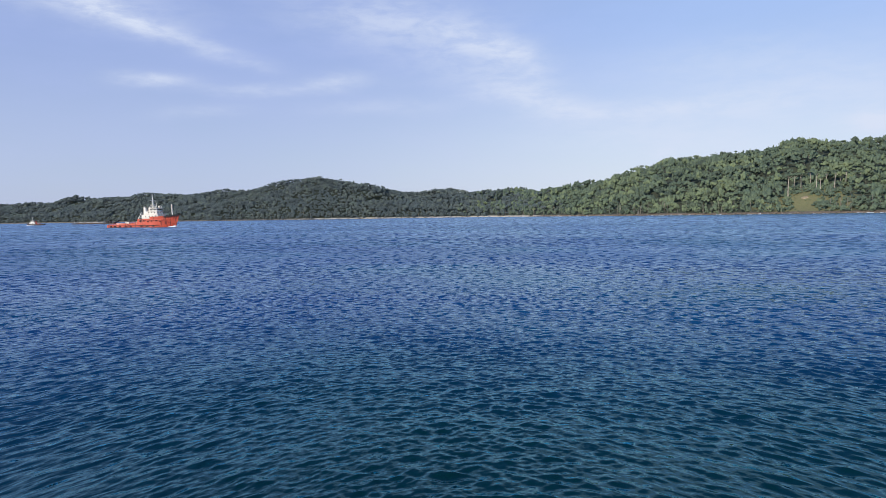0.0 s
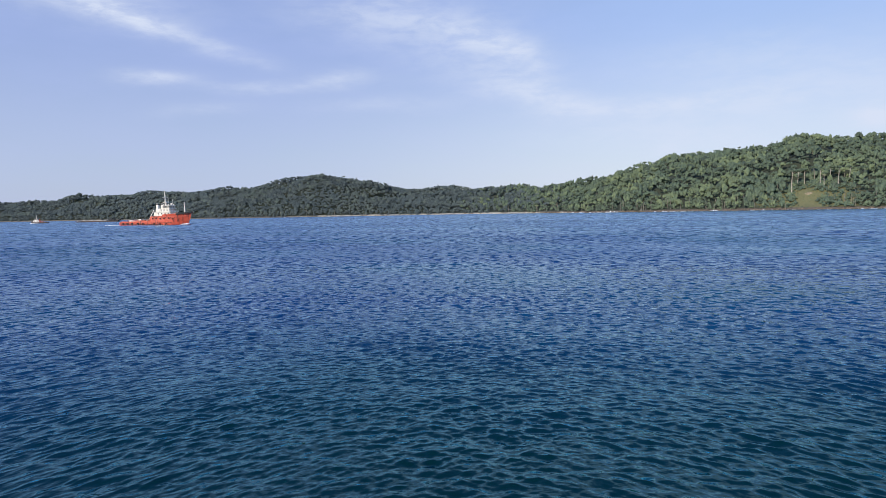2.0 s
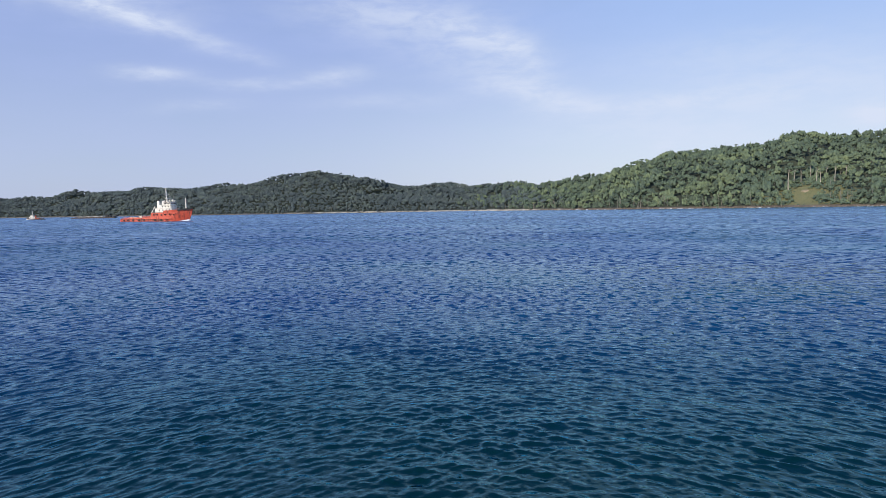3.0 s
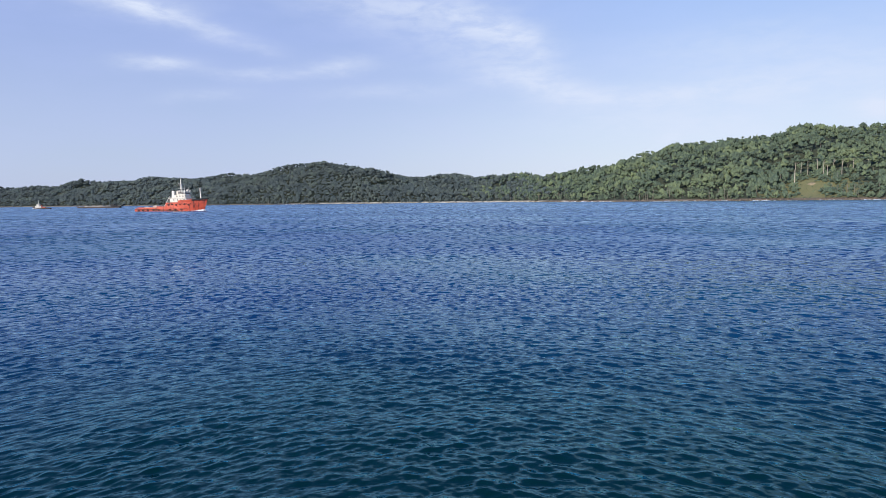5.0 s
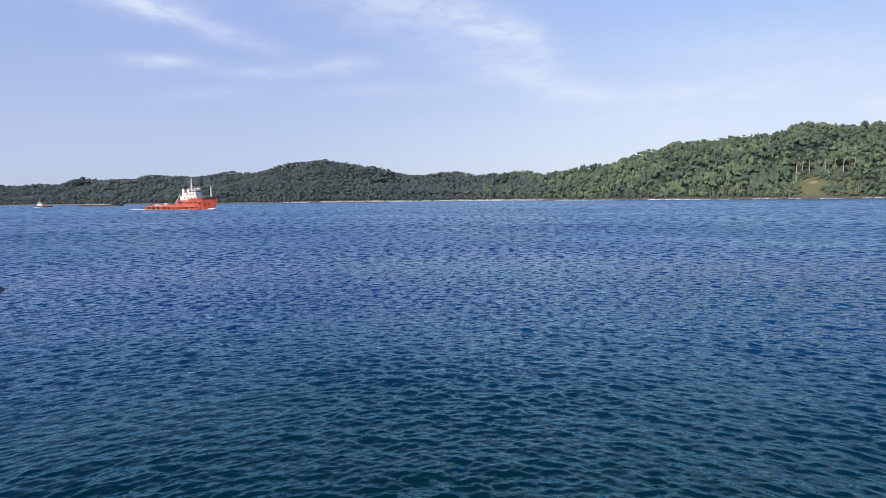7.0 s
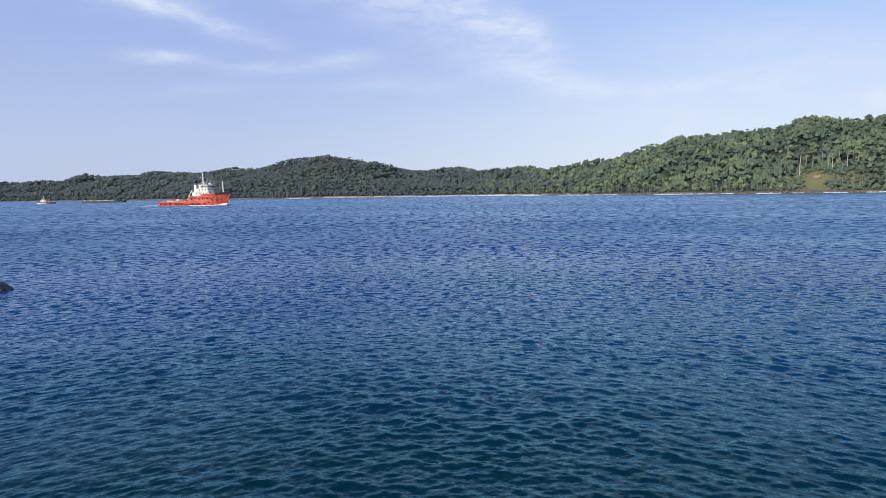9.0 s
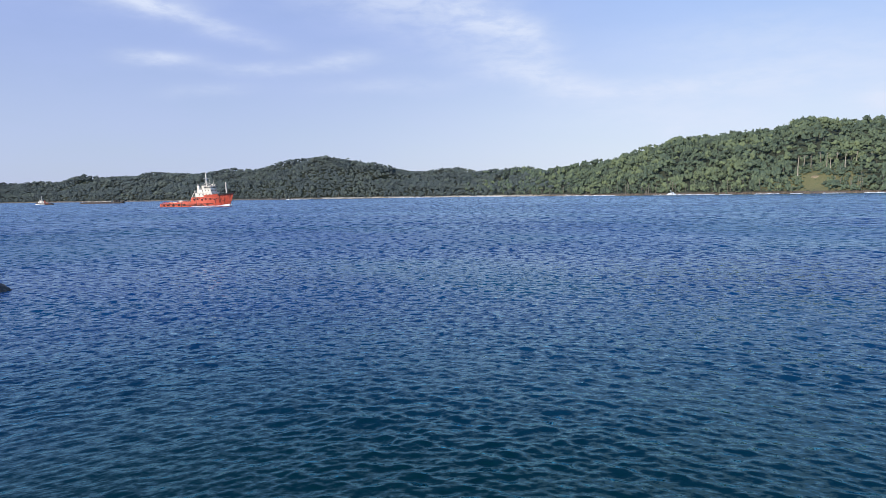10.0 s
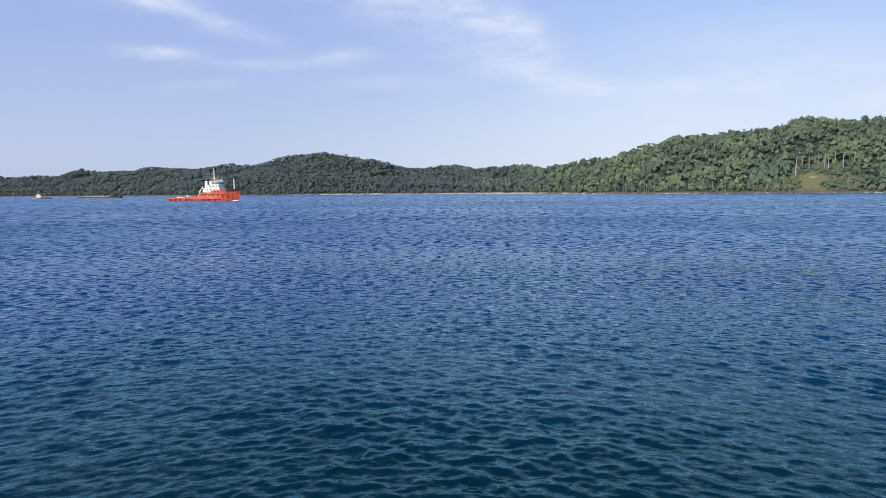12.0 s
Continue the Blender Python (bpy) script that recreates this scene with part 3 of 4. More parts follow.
# crowns that break the skyline
for i, (az, back, h, r, hz) in enumerate(((16.15, 8, 19, 5.5, 0.8), (18.0, 6, 14, 6.5, 0.7), (22.0, 4, 15.5, 4.5, 0.8),
                                          (22.9, 6, 17.5, 3.8, 0.7), (24.3, 5, 15.5, 6.5, 0.7), (24.9, 3, 16, 5.0, 0.7), (25.7, 4, 16, 5.0, 0.6),
                                          (26.45, 3, 22.5, 4.8, 0.9), (26.95, 3, 19.5, 3.6, 0.7), (28.05, 3, 21, 6.5, 0.65), (28.8, 4, 16, 4.5, 0.6),
                                          (29.9, 5, 17.5, 5.5, 0.7), (31.3, 4, 15.0, 7.5, 0.6), (32.3, 4, 17, 6.0, 0.7), (9.95, 30, 17, 9.0, 0.75),
                                          (12.9, 6, 15, 4.5, 0.9), (14.6, 6, 14, 5.0, 0.7), (-20.9, 5, 18, 7.0, 0.7), (-21.8, 5, 17, 6.0, 0.6),
                                          (-14.75, 4, 21, 3.6, 1.0), (-9.25, 4, 21, 7.0, 0.6), (-7.55, 4, 21, 4.5, 0.8), (-12.8, 4, 16, 7.5, 0.6),
                                          (-5.2, 4, 16, 6.0, 0.6), (-18.2, 4, 17, 6.0, 0.7), (-26.8, 4, 17, 8.0, 0.6), (3.0, 4, 16, 6.0, 0.6))):
    dep = float(np.interp(az, DEPTH_AZ, DEPTH))
    build_tree(az, dep - back, h - (2.6 if az > 8 else 6.0), r * 0.85, hz, 200 + i, "broad-crowned tree that rises above the forest ridge", "trees on the ridge")


# ---- surf and boulders along the shore ----
def shore_point(az, s):
    d = float(np.interp(az, SHORE_AZ, SHORE_D))
    x, y = d * math.sin(radians(az)), d * math.cos(radians(az))
    d = d + s - float(smooth_noise(np.array([x]), np.array([y]), 90.0, 3)[0]) * 5.0
    return d * math.sin(radians(az)), d * math.cos(radians(az))


def build_surf():
    V, F = [], []
    gen = np.random.default_rng(21)
    # stretches of breaking water: from, to (azimuth), height
    for a0, a1, top in ((-12.5, -10.6, 0.7), (-9.6, -8.4, 0.5), (-4.5, 1.0, 0.55), (1.3, 4.8, 0.7), (9.0, 13.6, 0.95), (16.4, 20.9, 1.0), (21.2, 22.1, 0.6),
                        (23.6, 25.3, 1.0), (26.0, 26.8, 0.6), (28.0, 29.5, 0.6), (30.6, 34.0, 1.0), (6.2, 7.6, 0.5)):
        n = int((a1 - a0) / 0.06)
        base = len(V)
        for i in range(n + 1):
            f = i / n
            az = a0 + (a1 - a0) * f
            e = math.sin(f * math.pi) ** 0.4
            hh = top * e * gen.uniform(0.2, 0.9) * max(0.0, 0.45 + 0.6 * math.sin(az * 9.0) + 0.5 * math.sin(az * 23.0 + 1)) + 0.12
            w = 3.0 * e * gen.uniform(0.6, 1.3)
            jit = gen.uniform(-1.0, 1.0)
            for s, z in ((-w + jit - 1, -0.5), (-w * 0.5 + jit, hh), (0.5 + jit, hh * 0.8), (2.6 + jit, -0.4)):
                V.append((*shore_point(az, s - 1.0), z))
        for i in range(n):
            for j in range(3):
                q = base + i * 4 + j
                F.append((q, q + 4, q + 5, q + 1))
    tagged(new("surf", mesh_of("surf", V, F, FOAM)), "thin white line of surf along the shore", "surf", kind="stuff")


def build_boulders():
    gen = np.random.default_rng(33)
    bm = bmesh.new()
    bmesh.ops.create_icosphere(bm, subdivisions=1, radius=1.0)
    ico = np.array([v.co[:] for v in bm.verts])
    tri = np.array([[v.index for v in f.verts] for f in bm.faces])
    bm.free()
    V, F = [], []
    for i in range(900):
        az = gen.uniform(8.5, 36.0) if gen.uniform() < 0.8 else gen.uniform(-20, 8)
        r = gen.uniform(0.5, 1.5) * (1.5 if gen.uniform() < 0.1 else 1.0)
        s = gen.uniform(0.5, 7.0)
        x, y = shore_point(az, s)
        v = ico * r * gen.uniform(0.65, 1.25, (12, 1)) * np.array([1.4, 1.0, 0.75])
        V.append(v + np.array([x, y, -1.3 + s * 0.42]))
        F.append(tri + 12 * i)
    tagged(new("shore_boulders", big_mesh("shore_boulders", np.vstack(V), np.vstack(F), SHORE_ROCK, False)),
           "brown boulders along the foot of the headland", "rocks", kind="stuff")


build_surf()
build_boulders()


# ---- the orange supply ship ----
def hull_half(x, L, B):
    """Half breadth at deck height, from stern (-L/2) to stem (L/2)."""
    u = x / L + 0.5
    return B / 2 * min(1.0, 0.86 + u * 1.4) * (1.0 if u < 0.62 else max(0.0, 1 - ((u - 0.62) / 0.38) ** 2.4))


def loft(rows, close=True):
    bm = bmesh.new()
    vs = [[bm.verts.new(p) for p in row] for row in rows]
    for a, b in zip(vs, vs[1:]):
        for i in range(len(a) - 1):
            bm.faces.new((a[i], a[i + 1], b[i + 1], b[i]))
    if close:
        bm.faces.new(vs[0])
        bm.faces.new(list(reversed(vs[-1])))
    bmesh.ops.remove_doubles(bm, verts=bm.verts[:], dist=0.001)
    return bm


def build_ship():
    L, B = 53.0, 12.4
    ship = tagged(new("supply_ship"), "orange offshore supply ship with white wheelhouse, under way", "ship")

    def sheer(x):
        return 5.9 + max(0.0, x) ** 2 * 0.0027

    # hull below the sheer line
    xs = [-26.5, -25.5, -20, -14, -8, -2.2, -1.5, 4, 9, 13, 16, 19, 21.5, 23.5, 25.0, 26.0, 26.5]
    rows = []
    for x in xs:
        top = 1.75 if x <= -2.2 else sheer(x)
        hb = hull_half(x, L, B) + 0.02
        low = hull_half(min(x + 2.2, 26.5), L, B) * (0.96 if x < 12 else max(0.0, 0.96 - (x - 12) * 0.035))
        rake = max(0.0, x - 14) / 12.5
        pts = []
        for v in np.linspace(0, 1, 7):
            z = top + (-1.6 - top) * v
            w = hb + (low - hb) * v ** 1.3
            pts.append((x - rake * 3.4 * v ** 1.2, w, z))
        rows.append(pts + [(p[0], -p[1], p[2]) for p in reversed(pts)])
    part("hull", loft(rows), ORANGE, ship, "orange steel hull with rust streaks")
    # bulwarks: thin plates above the sheer
    for side in (1, -1):
        bm = bmesh.new()
        prev = None
        for x in [-26.3, -20, -14, -8, -2.2]:
            hb, rail = hull_half(x, L, B), 0.35 + (x + 26.3) * 0.035
            cur = [bm.verts.new((x, side * (hb + o), z)) for o, z in ((0.03, 1.6), (0.06, 1.9 + rail), (-0.12, 1.9 + rail), (-0.10, 1.6))]
            if prev:
                for i in range(4):
                    bm.faces.new((prev[i], prev[(i + 1) % 4], cur[(i + 1) % 4], cur[i]))
            prev = cur
        part("bulwark", bm, ORANGE, ship)
        bm = bmesh.new()
        prev = None
        for x in [8, 12, 15, 18, 20.5, 22.5, 24.2, 25.5, 26.35]:
            hb = hull_half(x, L, B) * 1.0 + 0.05
            z = sheer(x)
            lean = (x - 8) / 18.5 * 0.9
            cur = [bm.verts.new((x + lean * a, side * max(0.0, hb + o + 0.25 * a), z + q)) for a, o, q in
                   ((0, 0.05, -0.25), (1, 0.1, 1.15), (1, -0.1, 1.15), (0, -0.15, -0.25))]
            if prev:
                for i in range(4):
                    bm.faces.new((prev[i], prev[(i + 1) % 4], cur[(i + 1) % 4], cur[i]))
            prev = cur
        part("bow_bulwark", bm, ORANGE, ship, "orange bow bulwark")
        # black rubber strakes
        for z0, x0, x1 in ((1.55, -26.4, 14), (0.55, -26.0, 8)):
            bm = bmesh.new()
            prev = None
            for x in np.linspace(x0, x1, 12):
                hb = hull_half(x, L, B) * (1.0 if z0 > 2 else 0.985) - max(0, x - 10) * 0.07
                cur = [bm.verts.new((x, side * (hb + o), z0 + q)) for o, q in ((-0.1, -0.17), (0.24, -0.12), (0.24, 0.12), (-0.1, 0.17))]
                if prev:
                    for i in range(4):
                        bm.faces.new((prev[i], prev[(i + 1) % 4], cur[(i + 1) % 4], cur[i]))
                else:
                    bm.faces.new(cur)
                prev = cur
            bm.faces.new(list(reversed(prev)))
            part("rubbing_strake", bm, BLACK, ship)
        # tyres hung over the side
        for x in (-23, -19.5, -15.5, -11, -7, 1.5, 6.0, 10.5):
            hb = hull_half(x, L, B)
            part("tyre_fender", ring(0.50, 0.22, 12, 6, Matrix.Translation((x, side * (hb + 0.30), 1.1))), BLACK, ship)
        # portholes in the raised bow
        for i, x in enumerate((0.6, 3.4, 6.6, 9.3, 12.6, 15.4)):
            hb = hull_half(x, L, B)
            part("porthole", box(0.6, 0.14, 0.5, (x + 1.2, side * (hull_half(x + 1.2, L, B) - 0.02), 4.75), 0.05), GLASS, ship)
            part("tyre_fender", ring(0.40, 0.22, 12, 6, Matrix.Translation((x, side * (hb + 0.22), 4.55 + 0.25 * math.sin(i * 2.2)))), BLACK, ship)
    # black cap round the bow
    for side in (1, -1):
        bm = bmesh.new()
        prev = None
        for x in [17.5, 19, 20.5, 22, 23.4, 25.0, 26.0, 26.4]:
            hb = hull_half(x, L, B)
            z = sheer(x) + 0.85
            lean = (x - 8) / 18.5 * 0.9
            cur = [bm.verts.new((x + lean, side * max(0.0, hb + 0.28 + o), z + q)) for o, q in ((0.2, -0.62), (0.3, 0.36), (-0.3, 0.36), (-0.2, -0.62))]
            if prev:
                for i in range(4):
                    bm.faces.new((prev[i], prev[(i + 1) % 4], cur[(i + 1) % 4], cur[i]))
            prev = cur
        part("bow_fender", bm, BLACK, ship, "black rubber bow fender")
    # decks
    bm = bmesh.new()
    vs = [bm.verts.new((x, hull_half(x, L, B) - 0.1, 1.80)) for x in (-26.2, -20, -14, -8, -1.6)]
    vs += [bm.verts.new((x, -hull_half(x, L, B) + 0.1, 1.80)) for x in (-1.6, -8, -14, -20, -26.2)]
    bm.faces.new(vs)
    part("aft_deck", bmesh_thick(bm, 0.12), DECK, ship, "worn timber working deck")
    # deckhouse in tiers
    house = part("deckhouse", box(13.0, 9.0, 2.62, (7.0, 0, 6.1), 0.12, taper=(0.97, 1.0), shift=-0.2), WHITE, ship, "white steel deckhouse")
    upper = part("upper_deckhouse", box(9.6, 7.2, 2.3, (7.2, 0, 8.72), 0.12, taper=(0.93, 0.98)), WHITE, ship)
    wheel = part("wheelhouse", box(5.2, 6.2, 1.97, (8.8, 0, 11.1), 0.15, taper=(1.07, 1.04)), WHITE, ship, "white wheelhouse with dark windows all round")
    part("bridge_deck", box(8.2, 8.0, 0.2, (8.4, 0, 10.98), 0.05), WHITE, ship)
    part("boat_deck", box(13.6, 9.8, 0.2, (6.9, 0, 8.68), 0.05), WHITE, ship)
    part("roof", box(6.0, 6.9, 0.22, (8.8, 0, 13.07), 0.08), WHITE, ship)
    for side in (1, -1):
        for i in range(5):
            part("window", box(0.75, 0.1, 1.0, (6.9 + i * 0.98, side * 3.2, 11.84), 0.04), GLASS, wheel)
        for i in range(3):
            part("window", box(0.75, 0.1, 0.75, (5.6 + i * 2.3, side * 3.6, 9.79), 0.04), GLASS, upper)
        for i in range(3):
            part("window", box(0.7, 0.1, 0.7, (3.8 + i * 2.7, side * 4.52, 7.33), 0.04), GLASS, house)
        part("door", box(0.9, 0.12, 1.95, (11.6, side * 4.52, 6.26), 0.05), RUST, house, "brown steel door")
    for i in range(5):
        part("window", box(0.1, 0.95, 1.0, (11.5, -2.4 + i * 1.2, 11.84), 0.04), GLASS, wheel)
    for i in range(4):
        part("window", box(0.1, 0.8, 0.7, (11.74, -2.5 + i * 1.65, 9.79), 0.04), GLASS, upper)
    # railings
    for z, x0, x1, hw in ((8.86, 0.4, 13.4, 4.8), (11.15, 4.4, 12.4, 3.9), (13.25, 6.0, 11.6, 3.3)):
        for side in (1, -1):
            bm = bmesh.new()
            n = int((x1 - x0) / 1.6)
            for i in range(n + 1):
                x = x0 + (x1 - x0) * i / n
                rod((x, side * hw, z), (x, side * hw, z + 1.05), 0.035, n=5, bm=bm)
            for q in (0.55, 1.05):
                rod((x0, side * hw, z + q), (x1, side * hw, z + q), 0.035, n=5, bm=bm)
            part("railing", bm, WHITE, ship)
    # railing along the raised bow
    for side in (1, -1):
        bm = bmesh.new()
        for x in np.arange(-1.0, 9.0, 1.6):
            hb = hull_half(x, L, B) - 0.15
            rod((x, side * hb, 5.9), (x, side * hb, 7.0), 0.035, n=5, bm=bm)
        for q in (6.45, 7.0):
            rod((-1.0, side * (hull_half(-1, L, B) - 0.15), q), (8.6, side * (hull_half(8.6, L, B) - 0.15), q), 0.035, n=5, bm=bm)
        part("railing", bm, WHITE, ship)
    # funnels
    for side in (1, -1):
        f = part("funnel", box(2.0, 1.7, 5.25, (2.4, side * 2.7, 8.64), 0.25, taper=(0.8, 0.85), shift=-0.15), WHITE, ship, "white funnel casing with black top")
        part("funnel_cap", box(1.6, 1.4, 0.5, (2.25, side * 2.7, 13.85), 0.1), BLACK, f)
        for q in (-0.4, 0.4):
            part("exhaust_pipe", rod((2.25 + q, side * 2.7, 14.14), (2.1 + q, side * 2.7, 14.79), 0.2, n=8), STEEL, f)
    # main mast with its yards and radars
    mast = part("mast", rod((6.9, 0, 11.1), (6.4, 0, 20.8), 0.60, 0.32, 8), WHITE, ship, "white mast with radars")
    for s in (1, -1):
        part("mast_leg", rod((7.6, s * 1.2, 13.32), (6.1, 0, 16.35), 0.13, n=6), WHITE, mast)
    part("mast_tip", rod((6.4, 0, 20.5), (6.2, 0, 23.2), 0.24, 0.12, 6), WHITE, mast)
    part("yard", rod((6.5, -2.8, 18.6), (6.5, 2.8, 18.6), 0.2, n=6), WHITE, mast)
    part("platform", box(2.9, 2.8, 0.25, (6.9, 0, 15.2), 0.05), WHITE, mast)
    part("radar", box(0.35, 3.4, 0.35, (7.0, 0, 15.61), 0.08), WHITE, mast)
    part("radar", box(0.3, 2.2, 0.28, (6.5, 0, 17.33), 0.06), WHITE, mast)
    bm = bmesh.new()
    bmesh.ops.create_uvsphere(bm, u_segments=14, v_segments=9, radius=0.75, matrix=Matrix.Translation((9.8, 2.2, 14.22)))
    rod((9.6, 2.4, 13.32), (9.6, 2.4, 13.89), 0.2, n=6, bm=bm)
    part("satellite_dome", bm, WHITE, ship, "white satellite dome", True)
    for x, y in ((11.0, 2.8), (11.0, -2.8), (7.2, -2.8)):
        part("searchlight", rod((x, y, 13.32), (x, y, 14.22), 0.18, 0.32, 8), WHITE, ship)
    for x, y, t in ((10.6, -2.2, 18.2), (11.2, 1.4, 17.4), (7.4, 2.6, 17.8), (11.2, -2.6, 16.9)):
        part("aerial", rod((x, y, 13.23), (x, y, t), 0.06, 0.03, 5), WHITE, ship)
    # foremast on the bow
    fore = part("foremast", rod((21.6, 0, 7.0), (21.2, 0, 15.6), 0.48, 0.32, 8), WHITE, ship, "white foremast on the bow")
    part("crosstree", rod((21.4, -1.1, 13.6), (21.4, 1.1, 13.6), 0.1, n=6), WHITE, fore)
    part("forecastle_deck", box(18.5, 9.4, 0.15, (7.5, 0, 5.85), 0.03), DECK, ship)
    part("bow_deck", box(8.5, 5.6, 0.15, (17.8, 0, 6.3), 0.03), DECK, ship)
    part("windlass", box(2.2, 3.0, 1.3, (18.6, 0, 6.45), 0.3), RUST, ship, "brown anchor windlass")
    part("breakwater", box(0.4, 6.0, 1.5, (15.4, 0, 6.4), 0.1), WHITE, ship)
    # rescue boat with its davit
    part("rescue_boat", box(4.2, 1.6, 1.1, (0.6, 4.4, 6.5), 0.42, taper=(1.05, 1.1)), ORANGE, ship, "small orange rescue boat")
    part("davit", rod((1.6, 4.0, 5.9), (0.4, 4.6, 9.2), 0.18, 0.12, 7), WHITE, ship)
    part("davit", rod((-2.4, -4.2, 5.9), (0.6, -4.4, 10.6), 0.22, 0.14, 7), WHITE, ship, "sloping white davit arm")
    # stairs from the working deck
    for side in (1, -1):
        bm = bmesh.new()
        rod((-5.0, side * 4.2, 1.8), (-1.6, side * 4.2, 6.0), 0.12, n=6, bm=bm)
        rod((-5.0, side * 4.9, 1.8), (-1.6, side * 4.9, 6.0), 0.12, n=6, bm=bm)
        for i in range(9):
            f = (i + 0.5) / 9
            box(0.3, 0.7, 0.05, (-5.0 + 3.4 * f, side * 4.55, 1.8 + 4.2 * f), 0, bm=bm)
        part("stair", bm, WHITE, ship)
    # deck gear
    part("winch", box(3.2, 6.0, 2.4, (-4.6, 0, 1.85), 0.5), RUST, ship, "brown towing winch")
    for x, y, sx, sy, sz, mat in ((-18.4, -2.4, 4.2, 2.3, 1.5, WHITE), (-11.4, -3.0, 2.6, 2.2, 2.2, WHITE), (-9.2, 2.8, 2.6, 2.2, 1.6, STEEL),
                                  (-14.6, 2.6, 5.8, 2.3, 1.6, DECK), (-21.8, 2.5, 2.2, 2.0, 0.9, ORANGE), (-14.9, -3.4, 1.6, 1.3, 1.2, WHITE)):
        c = part("deck_container", box(sx, sy, sz, (x, y, 1.85), 0.08), mat, ship)
        part("container_door", box(0.08, sy * 0.82, sz * 0.86, (x - sx / 2 - 0.03, y, 1.92), 0.02), STEEL, c)
    for side in (1, -1):
        part("crash_rail", rod((-25.0, side * 5.2, 2.75), (-3.0, side * 5.2, 3.55), 0.16, n=6), ORANGE, ship)
        for i in range(9):
            x = -24.5 + i * 2.6
            part("stanchion", rod((x, side * 5.2, 1.8), (x, side * 5.2, 2.77 + (x + 25) * 0.036), 0.1, n=6), ORANGE, ship)
    part("stern_roller", rod((-26.5, -2.8, 1.6), (-26.5, 2.8, 1.6), 0.6, n=12), STEEL, ship)
    for side in (1, -1):
        bm = bmesh.new()
        rod((20.2, side * 2.9, 4.6), (19.9, side * 2.75, 3.2), 0.16, n=6, bm=bm)
        rod((19.3, side * 2.9, 3.3), (20.5, side * 2.6, 3.3), 0.16, n=6, bm=bm)
        part("anchor", bm, BLACK, ship, "black stockless anchor")
        part("life_ring", ring(0.36, 0.1, 12, 6, Matrix.Translation((9.0, side * 4.62, 7.4))), ORANGE, ship)
    # white water thrown up by the stem, and along the side
    for side in (1, -1):
        bm = bmesh.new()
        prev = None
        for i in range(22):
            f = i / 21
            x = 24.6 - f * 24.0
            y = side * (hull_half(min(x + 2.0, 26), L, B) * 0.93 + 0.15 + 1.1 * f)
            hgt = (0.95 * math.exp(-((f - 0.06) / 0.13) ** 2) + 0.12 + 0.10 * math.sin(i * 2.3)) * (1 - 0.6 * f)
            wd = 0.8 + 1.6 * f + 0.3 * math.sin(i * 1.7)
            cur = [bm.verts.new((x, y - side * 0.5, -0.3)), bm.verts.new((x, y, hgt)), bm.verts.new((x - 0.3, y + side * wd * 0.6, hgt * 0.6)),
                   bm.verts.new((x - 0.5, y + side * wd * 1.4, -0.35))]
            if prev:
                for j in range(3):
                    bm.faces.new((prev[j], prev[j + 1], cur[j + 1], cur[j]))
            prev = cur
        part("bow_wave", bm, FOAM, ship, "white foam of the bow wave")
    # churned water astern
    gen = np.random.default_rng(15)
    bm = bmesh.new()
    for i in range(16):
        f = i / 15
        at = Vector((-27.0 - f * 14.0, gen.uniform(-1, 1) * (2.5 + 3.0 * f), -0.10 - 0.14 * f))
        got = bmesh.ops.create_icosphere(bm, subdivisions=1, radius=1.0)
        sx, sy, sz = gen.uniform(0.8, 2.0), gen.uniform(0.5, 1.1), gen.uniform(0.12, 0.32)
        for v in got["verts"]:
            v.co = at + Vector((v.co.x * sx, v.co.y * sy, v.co.z * sz)) * gen.uniform(0.8, 1.2)
    part("stern_wake", bm, FOAM, ship, "patchy white wake astern")
    return ship


def bmesh_thick(bm, t):
    """Gives a flat face sheet a thickness downwards."""
    got = bmesh.ops.extrude_face_region(bm, geom=bm.faces[:])
    for v in got["geom"]:
        if isinstance(v, bmesh.types.BMVert):
            v.co.z -= t
    return bm


ship = build_ship()


